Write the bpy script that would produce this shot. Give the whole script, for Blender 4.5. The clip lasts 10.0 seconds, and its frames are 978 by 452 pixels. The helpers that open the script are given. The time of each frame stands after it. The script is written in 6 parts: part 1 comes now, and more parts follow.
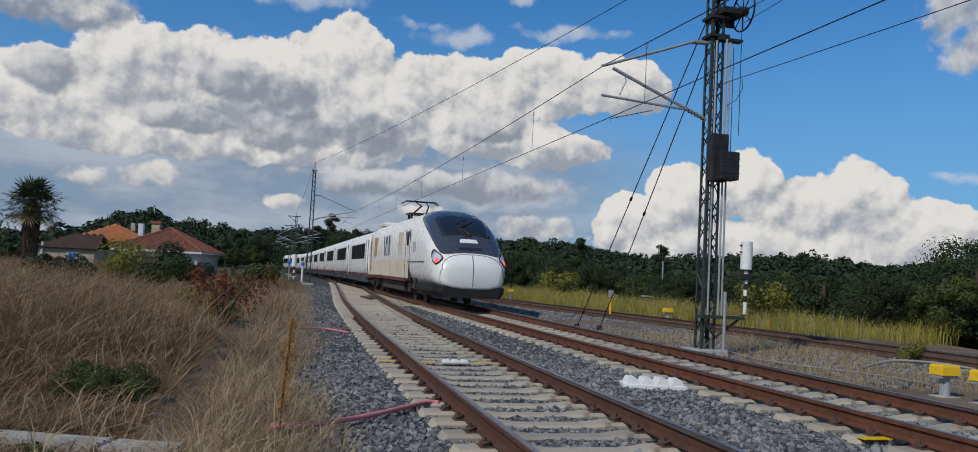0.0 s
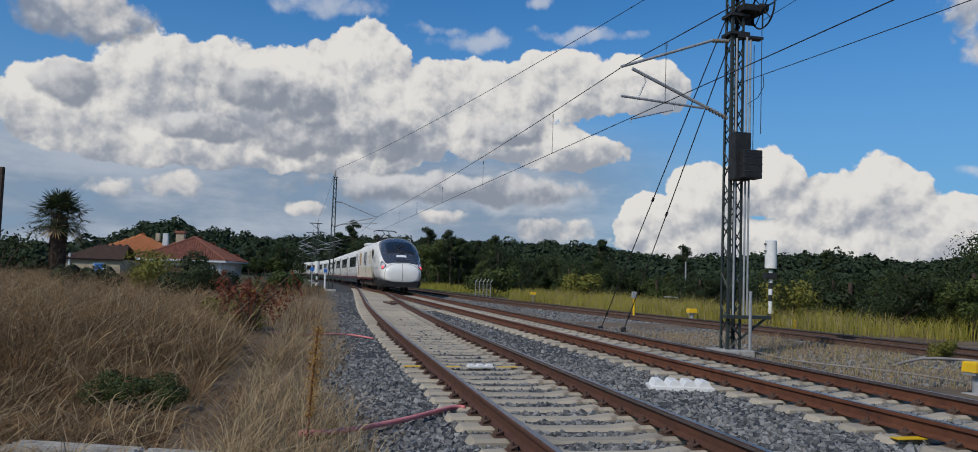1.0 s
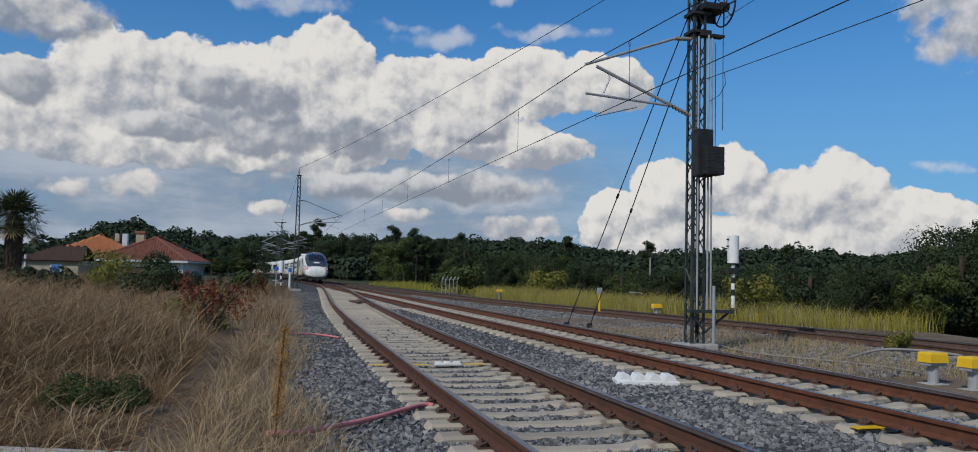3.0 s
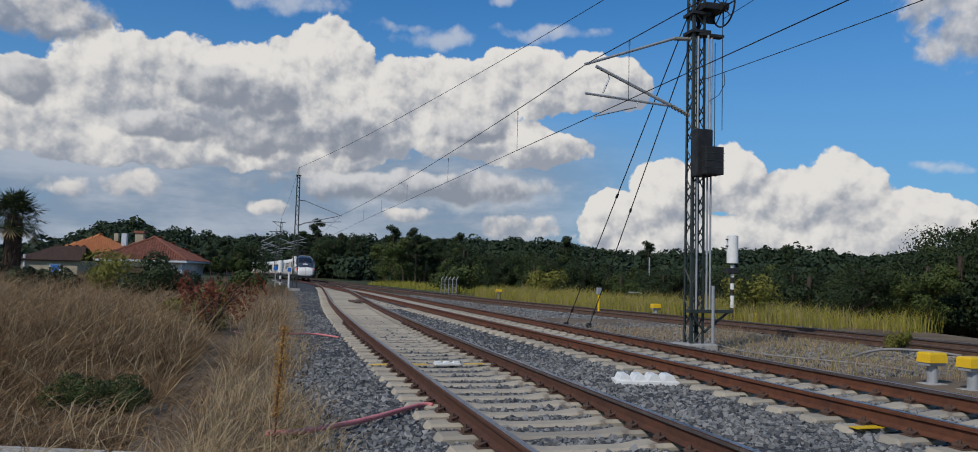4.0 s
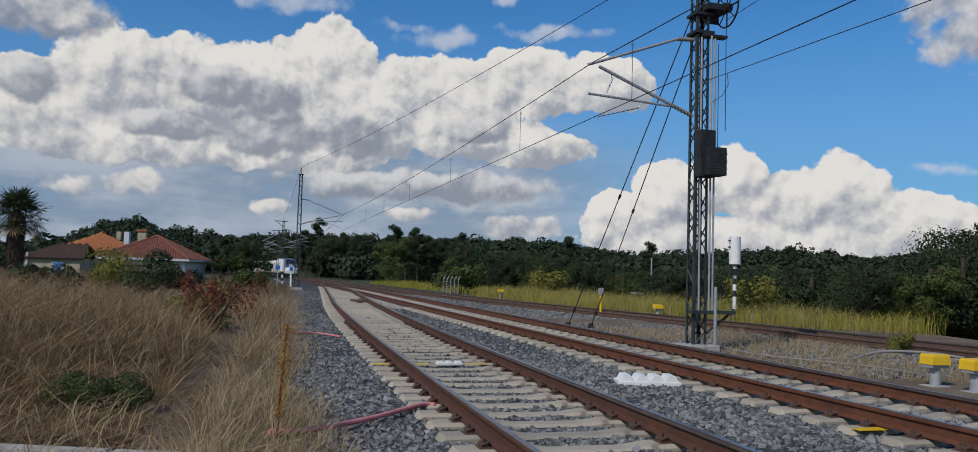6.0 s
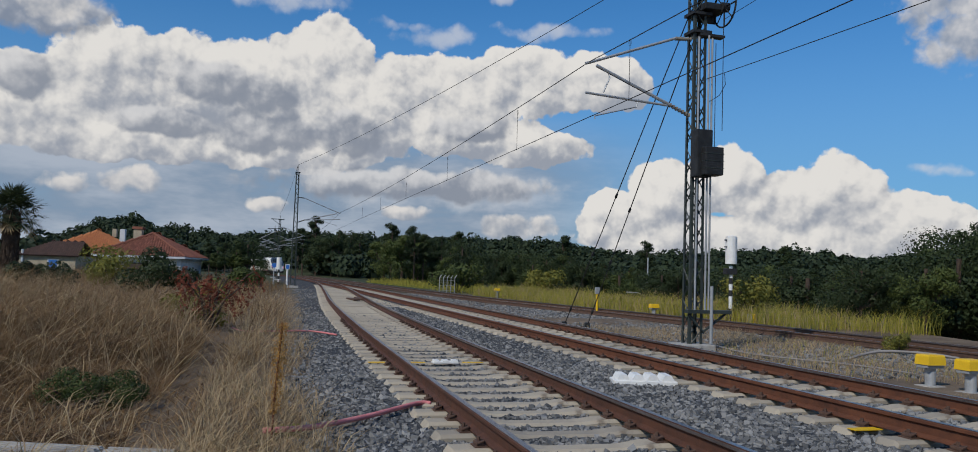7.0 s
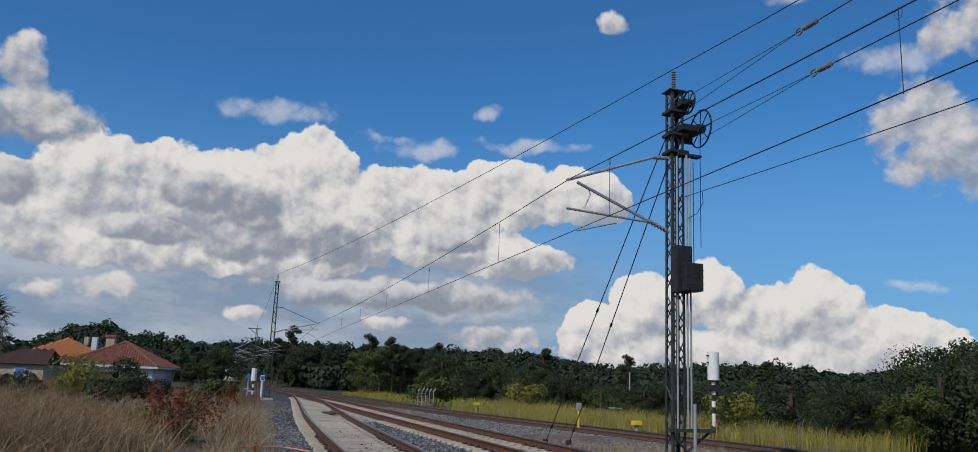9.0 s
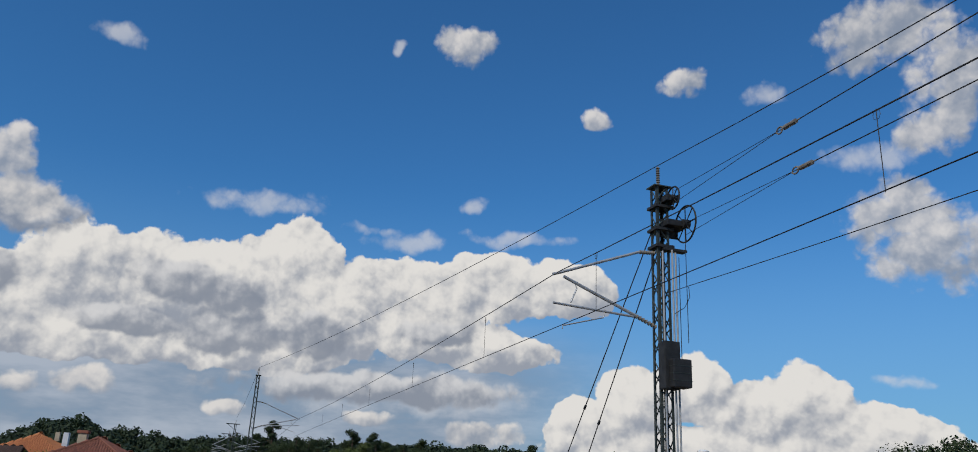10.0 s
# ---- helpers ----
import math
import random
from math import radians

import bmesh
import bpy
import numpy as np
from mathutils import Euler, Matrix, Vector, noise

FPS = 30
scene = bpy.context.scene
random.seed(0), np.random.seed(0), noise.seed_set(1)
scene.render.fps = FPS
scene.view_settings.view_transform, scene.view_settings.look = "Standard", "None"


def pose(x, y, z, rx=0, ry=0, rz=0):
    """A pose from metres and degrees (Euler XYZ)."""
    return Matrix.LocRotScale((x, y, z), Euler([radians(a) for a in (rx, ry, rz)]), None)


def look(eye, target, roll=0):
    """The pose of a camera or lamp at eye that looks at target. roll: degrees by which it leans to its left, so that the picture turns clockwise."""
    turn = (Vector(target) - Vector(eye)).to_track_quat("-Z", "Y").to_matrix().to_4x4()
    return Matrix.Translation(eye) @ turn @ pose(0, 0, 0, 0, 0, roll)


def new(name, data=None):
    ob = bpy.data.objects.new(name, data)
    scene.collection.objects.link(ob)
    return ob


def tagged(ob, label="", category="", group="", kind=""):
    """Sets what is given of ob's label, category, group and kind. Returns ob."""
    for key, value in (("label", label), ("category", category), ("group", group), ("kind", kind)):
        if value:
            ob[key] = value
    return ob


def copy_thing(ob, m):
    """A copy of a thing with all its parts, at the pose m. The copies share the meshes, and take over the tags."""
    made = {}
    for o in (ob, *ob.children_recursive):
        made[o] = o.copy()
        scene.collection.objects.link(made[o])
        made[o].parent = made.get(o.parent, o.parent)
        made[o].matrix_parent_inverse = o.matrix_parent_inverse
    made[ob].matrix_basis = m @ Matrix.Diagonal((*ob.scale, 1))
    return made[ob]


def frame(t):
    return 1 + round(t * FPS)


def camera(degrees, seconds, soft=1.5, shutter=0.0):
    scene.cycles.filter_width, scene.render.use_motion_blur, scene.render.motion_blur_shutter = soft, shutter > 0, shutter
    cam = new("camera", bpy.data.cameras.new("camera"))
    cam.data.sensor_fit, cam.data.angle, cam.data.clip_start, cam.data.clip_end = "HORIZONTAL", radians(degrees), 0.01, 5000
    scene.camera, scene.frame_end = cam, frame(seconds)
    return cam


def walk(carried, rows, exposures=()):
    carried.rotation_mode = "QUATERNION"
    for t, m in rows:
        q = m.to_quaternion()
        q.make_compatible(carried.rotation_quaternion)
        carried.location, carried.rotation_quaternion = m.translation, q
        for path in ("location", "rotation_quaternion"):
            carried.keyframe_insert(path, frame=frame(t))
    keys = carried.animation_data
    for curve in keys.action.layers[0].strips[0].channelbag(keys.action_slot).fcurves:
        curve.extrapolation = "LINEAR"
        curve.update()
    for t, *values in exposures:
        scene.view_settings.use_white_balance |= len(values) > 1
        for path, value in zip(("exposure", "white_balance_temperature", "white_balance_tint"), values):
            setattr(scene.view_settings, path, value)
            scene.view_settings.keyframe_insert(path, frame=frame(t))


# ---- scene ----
cam = camera(62.9, 10.0, soft=0.9)
PATH = [
    (0.0, pose(0.043, -0.002, 1.329, 93.43, -2.97, 0.94)),
    (0.5, pose(0.019, 0.012, 1.336, 93.49, -2.65, 2.84)),
    (1.0, pose(0.015, 0.010, 1.335, 93.61, -1.98, 2.48)),
    (1.5, pose(0.013, 0.001, 1.330, 93.62, -1.43, 1.25)),
    (2.0, pose(0.012, -0.002, 1.333, 93.56, -1.32, 0.70)),
    (2.5, pose(0.006, -0.006, 1.332, 93.52, -1.30, 0.18)),
    (4.0, pose(-0.001, -0.009, 1.330, 93.50, -1.41, 0.00)),
    (4.5, pose(0.000, 0.000, 1.330, 93.50, -1.40, 0.00)),
    (5.0, pose(-0.010, -0.013, 1.333, 93.49, -1.55, 0.05)),
    (5.5, pose(-0.014, -0.012, 1.332, 93.51, -1.61, 0.19)),
    (7.0, pose(-0.009, 0.012, 1.326, 93.42, -1.88, -0.12)),
    (7.5, pose(-0.009, 0.004, 1.335, 93.41, -1.97, -0.25)),
    (8.0, pose(-0.008, 0.016, 1.340, 93.73, -2.07, -0.60)),
    (8.5, pose(-0.004, 0.027, 1.357, 95.97, -2.22, -0.94)),
    (9.0, pose(-0.024, 0.003, 1.379, 101.42, -2.40, -1.56)),
    (9.5, pose(-0.016, 0.075, 1.440, 105.15, -2.40, -2.13)),
    (10.0, pose(-0.032, 0.075, 1.427, 108.08, -2.48, -2.63)),
]
walk(cam, PATH)

# ---- world, sun, exposure ----
SUN_AZ, SUN_EL = 218.0, 42.0          # compass degrees clockwise from +y, height over the horizon
scene.view_settings.exposure = 0.0


class Net:
    """Short-hand for node trees."""

    def __init__(self, tree):
        self.tree = tree

    def add(self, kind, inputs=(), out=0, operation="", interpolation="", feature=""):
        n = self.tree.nodes.new(kind)
        if operation:
            n.operation = operation
        if interpolation:
            n.interpolation_type = interpolation
        if feature:
            n.feature = feature
        for k, v in dict(inputs).items():
            if isinstance(v, bpy.types.NodeSocket):
                self.tree.links.new(v, n.inputs[k])
            else:
                n.inputs[k].default_value = v
        return n.outputs[out]

    def math(self, op, a, b=0.0, c=0.0):
        return self.add("ShaderNodeMath", {0: a, 1: b, 2: c}, operation=op)

    def mix(self, f, a, b, mode="MIX"):
        n = self.tree.nodes.new("ShaderNodeMix")
        n.data_type, n.blend_type = "RGBA", mode
        for k, v in ((0, f), (6, a), (7, b)):
            if isinstance(v, bpy.types.NodeSocket):
                self.tree.links.new(v, n.inputs[k])
            else:
                n.inputs[k].default_value = (*v, 1) if k else v
        return n.outputs[2]

    def ramp(self, f, a, b, lo=0.0, hi=1.0):
        return self.add("ShaderNodeMapRange", {0: f, 1: a, 2: b, 3: lo, 4: hi}, interpolation="SMOOTHSTEP")


# clouds: compass degrees, height, half width, half height
HEAPS = [(-13.8, 10.9, 9.0, 3.0), (-4.6, 12.7, 6.5, 2.8), (-30.7, 9.8, 4.7, 3.2), (-25.7, 12.2, 4.4, 3.3), (-20.5, 12.2, 4.3, 3.2), (-15.2, 12.9, 4.2, 3.2), (-11.8, 13.6, 3.7, 3.6),
         (-7.7, 11.5, 4.0, 3.6), (-3.2, 11.0, 4.9, 2.9), (2.6, 13.8, 5.0, 2.6), (7.5, 13.8, 4.0, 2.2), (1.3, 9.4, 5.8, 1.8),
         (-13.7, 8.5, 6.3, 2.0), (-24.9, 8.3, 8.2, 2.0), (8.8, 4.0, 2.7, 2.2), (12.4, 5.8, 3.2, 2.4), (16.4, 6.9, 3.3, 2.5),
         (20.1, 5.4, 3.3, 2.6), (23.5, 6.4, 3.0, 2.6), (26.8, 4.5, 3.1, 2.0), (30.1, 3.7, 2.7, 1.9), (19.9, 2.8, 14.1, 1.9)]
GREY = [(-30.3, 15.4, 4.6, 2.0), (-19.7, 12.5, 3.6, 1.7), (-16.0, 12.0, 2.5, 1.9), (-22.3, 9.3, 5.0, 1.2), (-16.3, 9.4, 4.6, 1.9), (-31.1, 11.4, 2.3, 1.6),
        (-10.3, 9.6, 2.6, 1.7), (-1.4, 10.4, 3.1, 1.4), (-6.2, 6.1, 11.4, 1.4)]
PUFFS = [(-28.0, 4.8, 1.4, 0.8), (-24.2, 5.1, 2.0, 1.0), (-15.7, 4.3, 1.3, 0.6), (1.9, 3.4, 2.9, 1.1), (-6.1, 4.1, 1.8, 0.5),
         (-31.0, 18.9, 2.0, 2.0), (-29.6, 16.3, 2.4, 1.9), (-0.8, 30.6, 2.6, 1.6), (16.4, 28.0, 2.0, 1.2), (10.1, 25.9, 1.3, 0.9),
         (31.0, 29.5, 4.8, 2.8), (34.5, 26.5, 3.2, 3.3), (33.2, 23.2, 3.2, 1.9), (30.4, 18.1, 3.7, 2.3), (32.6, 15.5, 5.2, 2.7)]
WISPS = [(-14.6, 17.9, 4.7, 0.7), (-4.3, 16.6, 4.1, 0.8), (-7.1, 17.3, 2.6, 0.5), (3.8, 17.2, 5.0, 0.6), (-4.0, 5.7, 13.1, 1.8),
         (29.1, 7.4, 2.1, 0.5), (-26.4, 27.3, 2.3, 0.8), (-14.5, 18.3, 5.2, 1.2), (22.0, 26.6, 2.0, 0.8), (29.2, 21.6, 3.5, 1.2),
         (-6.0, 29.7, 0.7, 0.6), (0.6, 19.4, 1.4, 0.6)]
# the rest of the sky, round the back
BEHIND = [(60, 12, 14, 6), (95, 20, 18, 8), (140, 10, 22, 6), (175, 24, 16, 7), (-60, 14, 16, 6), (-100, 18, 20, 8), (-140, 9, 22, 5)]


def cloud_group():
    """Cloud fields at a place of the sky, given as (compass degrees, height) in x and y."""
    g = bpy.data.node_groups.new("cloud_fields", "ShaderNodeTree")
    g.interface.new_socket("place", in_out="INPUT", socket_type="NodeSocketVector")
    for name in ("heap", "grey", "puff", "wisp", "billow", "swell"):
        g.interface.new_socket(name, in_out="OUTPUT", socket_type="NodeSocketFloat")
    n = Net(g)
    place = g.nodes.new("NodeGroupInput").outputs[0]

    def bend(scale, by, detail):
        big = n.add("ShaderNodeTexNoise", {"Vector": place, "Scale": scale, "Detail": detail, "Roughness": 0.55}, out=1)
        shift = n.add("ShaderNodeVectorMath", {0: big, 1: (0.5, 0.5, 0.5)}, operation="SUBTRACT")
        shift = n.add("ShaderNodeVectorMath", {0: shift, 1: by}, operation="MULTIPLY")
        return n.add("ShaderNodeVectorMath", {0: place, 1: shift}, operation="ADD")

    bent = bend(0.28, (3.0, 2.2, 0.0), 3.0)
    curled = bend(0.9, (0.9, 0.8, 0.0), 4.0)

    def field(ells):
        best = None
        for a, e, ra, re in ells:
            d = n.add("ShaderNodeVectorMath", {0: bent, 1: (a, e, 0)}, operation="SUBTRACT")
            d = n.add("ShaderNodeVectorMath", {0: d, 1: (1 / ra, 1 / re, 0)}, operation="MULTIPLY")
            q = n.math("SUBTRACT", 1.0, n.add("ShaderNodeVectorMath", {0: d, 1: d}, out=1, operation="DOT_PRODUCT"))
            best = q if best is None else n.math("SMOOTH_MAX", best, q, 0.3)
        return n.math("MAXIMUM", best, -2.0)

    fine = n.add("ShaderNodeTexNoise", {"Vector": place, "Scale": 0.5, "Detail": 8.0, "Roughness": 0.58})
    cell = n.add("ShaderNodeTexVoronoi", {"Vector": curled, "Scale": 0.36, "Detail": 3.0, "Roughness": 0.5, "Lacunarity": 2.2}, feature="F1")
    soft = n.add("ShaderNodeTexVoronoi", {"Vector": curled, "Scale": 0.21, "Detail": 3.2, "Roughness": 0.5, "Lacunarity": 2.4, "Smoothness": 0.35}, feature="SMOOTH_F1")
    for tex in (cell, soft):
        tex.node.voronoi_dimensions = "2D"
    billow = n.math("ADD", n.math("SUBTRACT", 0.75, cell), n.math("MULTIPLY", n.math("SUBTRACT", fine, 0.5), 0.8))
    swell = n.math("ADD", n.math("SUBTRACT", 0.6, soft), n.math("MULTIPLY", n.math("SUBTRACT", fine, 0.5), 0.3))
    end = g.nodes.new("NodeGroupOutput")
    for k, out in enumerate((field(HEAPS + BEHIND), field(GREY), field(PUFFS), field(WISPS), billow, swell)):
        g.links.new(out, end.inputs[k])
    return g


def make_world():
    w = bpy.data.worlds.new("sky")
    scene.world = w
    w.use_nodes = True
    w.node_tree.nodes.clear()
    n = Net(w.node_tree)
    way = n.add("ShaderNodeTexCoord", out="Generated")
    x, y, z = (n.add("ShaderNodeSeparateXYZ", {0: way}, out=k) for k in range(3))
    az = n.math("DEGREES", n.math("ARCTAN2", x, y))
    el = n.math("DEGREES", n.math("ARCSINE", z))
    place = n.add("ShaderNodeCombineXYZ", {0: az, 1: el})
    air = n.tree.nodes.new("ShaderNodeTexSky")
    air.sky_type, air.sun_disc = "NISHITA", False
    air.sun_elevation, air.sun_rotation = radians(SUN_EL), radians(SUN_AZ)
    air.air_density, air.dust_density, air.ozone_density = 1.0, 0.3, 3.0
    sky = n.mix(1.0, air.outputs[0], (0.31, 0.75, 1.08), "MULTIPLY")
    sky = n.mix(n.ramp(el, 21.0, 3.0, 0.0, 0.62), sky, (1.75, 3.2, 5.2))
    group = cloud_group()

    def fields(at):
        c = n.tree.nodes.new("ShaderNodeGroup")
        c.node_tree = group
        n.tree.links.new(at, c.inputs[0])
        return c.outputs

    here = fields(place)
    over = fields(n.add("ShaderNodeVectorMath", {0: place, 1: (-0.4, 0.65, 0)}, operation="ADD"))
    swell = n.math("SUBTRACT", here[5], over[5])

    def layer(sky, k, dark, light, base, lean, curl, rim, ragged, most=1.0):
        """One sheet of cloud over the sky: cauliflower rim, lit from above and the left."""
        edge = n.math("MULTIPLY_ADD", here[4], ragged, n.math("MULTIPLY", here[k], 1.5))
        cover = n.ramp(edge, -0.02, rim, 0.0, most)
        shade = n.math("MULTIPLY_ADD", n.math("SUBTRACT", here[k], over[k]), lean, base)
        shade = n.math("MULTIPLY_ADD", swell, curl, shade)
        shade = n.math("MULTIPLY_ADD", here[5], 0.30, shade)
        return n.mix(cover, sky, n.mix(n.ramp(shade, -0.15, 1.1), dark, light))

    # grey-blue sheet low over the horizon
    veil = n.add("ShaderNodeTexNoise", {"Vector": n.add("ShaderNodeVectorMath", {0: place, 1: (0.5, 1.6, 1)}, operation="MULTIPLY"),
                                        "Scale": 0.16, "Detail": 5.0, "Roughness": 0.6})
    low = n.math("MULTIPLY", n.ramp(el, 12.0, 7.0), n.ramp(az, 16.0, 0.0))
    low = n.math("MULTIPLY", low, n.ramp(veil, 0.2, 0.5, 0.6, 0.97))
    haze = n.mix(n.ramp(veil, 0.4, 0.65), (2.2, 2.9, 3.9), (3.9, 4.4, 5.2))
    sky = n.mix(low, sky, haze)
    sky = layer(sky, 3, (5.0, 5.4, 6.0), (6.6, 6.6, 6.7), 0.6, 0.3, 0.4, 2.0, 1.6, 0.6)
    sky = layer(sky, 0, (3.0, 3.3, 3.9), (7.4, 7.2, 6.9), 0.64, 1.15, 1.05, 0.2, 0.65)
    sky = layer(sky, 1, (2.3, 2.6, 3.2), (6.2, 6.2, 6.3), 0.14, 0.9, 0.9, 0.8, 0.9, 0.9)
    sky = layer(sky, 2, (2.6, 3.0, 3.7), (7.2, 6.9, 6.6), 0.42, 0.35, 0.9, 1.0, 1.3, 0.9)
    back = n.add("ShaderNodeBackground", {0: sky, 1: 0.1})
    n.tree.links.new(back, n.tree.nodes.new("ShaderNodeOutputWorld").inputs[0])


make_world()
lamp = bpy.data.lights.new("sun", "SUN")
lamp.energy, lamp.angle, lamp.color = 2.7, radians(0.6), (1.0, 0.95, 0.86)
_a, _e = radians(SUN_AZ), radians(SUN_EL)
SUN_WAY = Vector((math.sin(_a) * math.cos(_e), math.cos(_a) * math.cos(_e), math.sin(_e)))
sun = new("sun", lamp)
sun.matrix_basis = look(SUN_WAY * 80, (0, 0, 0))


# ---- materials ----
def material(name, base, other=None, rough=0.8, metal=0.0, size=8.0, fine=90.0, bump=0.25, spread=0.35, per="", stain=None, stain_at=0.58, spec=0.3, through_light=0.0, away=None):
    """A surface whose colour wanders between base and other at two scales; per: 'object' or 'island' adds a step from piece to piece."""
    m = bpy.data.materials.new(name)
    m.use_nodes = True
    m.node_tree.nodes.clear()
    n = Net(m.node_tree)
    other = other or tuple(c * 0.6 for c in base)
    at = n.add("ShaderNodeTexCoord", out="Object")
    a = n.add("ShaderNodeTexNoise", {"Vector": at, "Scale": size, "Detail": 4.0, "Roughness": 0.6})
    b = n.add("ShaderNodeTexNoise", {"Vector": at, "Scale": fine, "Detail": 3.0, "Roughness": 0.7})
    f = n.math("ADD", n.math("MULTIPLY", a, 0.65), n.math("MULTIPLY", b, 0.35))
    f = n.ramp(f, 0.5 - spread / 2, 0.5 + spread / 2)
    if per:
        r = n.add("ShaderNodeObjectInfo", out="Random") if per == "object" else n.add("ShaderNodeNewGeometry", out="Random Per Island")
        if per == "leaf":
            r = n.math("ADD", n.math("MULTIPLY", r, 0.55), n.math("MULTIPLY", n.add("ShaderNodeObjectInfo", out="Random"), 0.45))
        own = 0.45 if per == "tuft" else 0.25
        f = n.math("ADD", n.math("MULTIPLY", f, own), n.math("MULTIPLY", r, 1 - own))
    col = n.mix(f, base, other)
    if away:
        far = n.add("ShaderNodeVectorMath", {0: at}, out=1, operation="LENGTH")
        col = n.mix(n.ramp(far, 35.0, 90.0), col, away)
    if stain:
        s = n.add("ShaderNodeTexNoise", {"Vector": at, "Scale": size * 0.45, "Detail": 6.0, "Roughness": 0.7})
        col = n.mix(n.ramp(s, stain_at, stain_at + 0.14, 0.0, 0.85), col, stain)
    p = n.tree.nodes.new("ShaderNodeBsdfPrincipled")
    n.tree.links.new(col, p.inputs["Base Color"])
    n.tree.links.new(n.ramp(b, 0.2, 0.8, max(0.02, rough - 0.12), min(1.0, rough + 0.1)), p.inputs["Roughness"])
    p.inputs["Metallic"].default_value = metal
    p.inputs["Specular IOR Level"].default_value = spec
    if bump:
        n.tree.links.new(n.add("ShaderNodeBump", {"Strength": bump, "Distance": 0.02, "Height": b}), p.inputs["Normal"])
    end = p.outputs[0]
    if through_light:
        t = n.add("ShaderNodeBsdfTranslucent", {0: col})
        end = n.add("ShaderNodeMixShader", {0: through_light, 1: end, 2: t})
    n.tree.links.new(end, n.tree.nodes.new("ShaderNodeOutputMaterial").inputs[0])
    return m


BALLAST = material("ballast", (0.026, 0.030, 0.036), (0.29, 0.285, 0.275), 0.85, size=3, fine=60, per="island", stain=(0.32, 0.235, 0.15), stain_at=0.66)
# bed under the loose stones: near-black colour paints the shade in their gaps
BALLAST_BED_SHADED = material("ballast_bed", (0.022, 0.024, 0.028), (0.09, 0.09, 0.09), 0.95, size=16, fine=34, bump=1.0, spread=0.22)
BALLAST_FAR = material("ballast_far", (0.045, 0.047, 0.052), (0.16, 0.158, 0.152), 0.95, size=9, fine=20, bump=1.0, spread=0.2)
EARTH = material("earth", (0.10, 0.07, 0.045), (0.22, 0.165, 0.11), 0.95, size=0.6, fine=14, bump=0.8, away=(0.045, 0.055, 0.022))
CONCRETE = material("sleeper_concrete", (0.43, 0.37, 0.285), (0.29, 0.255, 0.205), 0.9, size=5, fine=70, per="object", stain=(0.17, 0.135, 0.10))
CONCRETE_GREY = material("grey_concrete", (0.42, 0.40, 0.37), (0.28, 0.27, 0.25), 0.9, size=5, fine=60, stain=(0.15, 0.14, 0.12))
RUST = material("rusted_rail_steel", (0.150, 0.056, 0.028), (0.085, 0.034, 0.02), 0.75, 0.0, size=6, fine=120, stain=(0.042, 0.022, 0.016), stain_at=0.6)
RUST_DARK = material("dark_rail_steel", (0.075, 0.045, 0.035), (0.13, 0.075, 0.05), 0.7, 0.0, size=6, fine=120)
RUST_WORN = material("worn_rail_steel", (0.115, 0.048, 0.028), (0.065, 0.031, 0.021), 0.72, 0.0, size=6, fine=120, stain=(0.04, 0.022, 0.016), stain_at=0.6)
POLISHED = material("polished_rail_head", (0.30, 0.28, 0.29), (0.20, 0.17, 0.16), 0.34, 0.9, size=3, fine=60, bump=0.05)
MAST_PAINT = material("mast_paint", (0.022, 0.032, 0.030), (0.04, 0.048, 0.044), 0.5, 0.0, size=4, fine=60, bump=0.1, spec=0.4)
GALVANISED = material("galvanised_steel", (0.42, 0.43, 0.44), (0.31, 0.32, 0.33), 0.45, 0.3, size=5, fine=50, bump=0.08)
BLACK_IRON = material("black_iron", (0.018, 0.019, 0.02), (0.035, 0.036, 0.038), 0.55, 0.2, size=5, fine=50, bump=0.12)
CABLE = material("wire", (0.02, 0.02, 0.022), (0.04, 0.038, 0.036), 0.6, 0.3, bump=0)
INSULATOR = material("brown_insulator", (0.14, 0.12, 0.10), (0.22, 0.2, 0.17), 0.35, 0.0, bump=0.05)
WHITE_PAINT = material("white_paint", (0.80, 0.80, 0.78), (0.66, 0.65, 0.62), 0.5, size=3, fine=30, bump=0.05, stain=(0.42, 0.40, 0.36), stain_at=0.68)
BLACK_PAINT = material("black_paint", (0.02, 0.02, 0.022), (0.035, 0.035, 0.035), 0.5, bump=0.05)
YELLOW_PAINT = material("yellow_paint", (0.80, 0.50, 0.015), (0.68, 0.42, 0.02), 0.45, size=4, fine=40, bump=0.05)
BLUE_PAINT = material("blue_paint", (0.03, 0.13, 0.45), (0.05, 0.18, 0.5), 0.4, bump=0.03)
RED_HOSE = material("red_hose", (0.70, 0.25, 0.25), (0.56, 0.17, 0.17), 0.5, size=6, fine=60, bump=0.1)
PALE_HOSE = material("pale_hose", (0.27, 0.25, 0.24), (0.19, 0.175, 0.165), 0.6, size=6, fine=60, bump=0.1)
DRY_GRASS = material("dry_grass", (0.37, 0.23, 0.11), (0.042, 0.023, 0.015), 0.85, size=1.3, fine=5, bump=0, per="tuft", through_light=0.2)
STRAW = material("straw", (0.52, 0.40, 0.23), (0.27, 0.18, 0.10), 0.8, size=0.9, fine=6, bump=0, per="island", through_light=0.25)
YELLOW_GRASS = material("yellow_green_grass", (0.50, 0.42, 0.06), (0.13, 0.15, 0.035), 0.8, size=0.5, fine=4, bump=0, per="tuft", through_light=0.3)
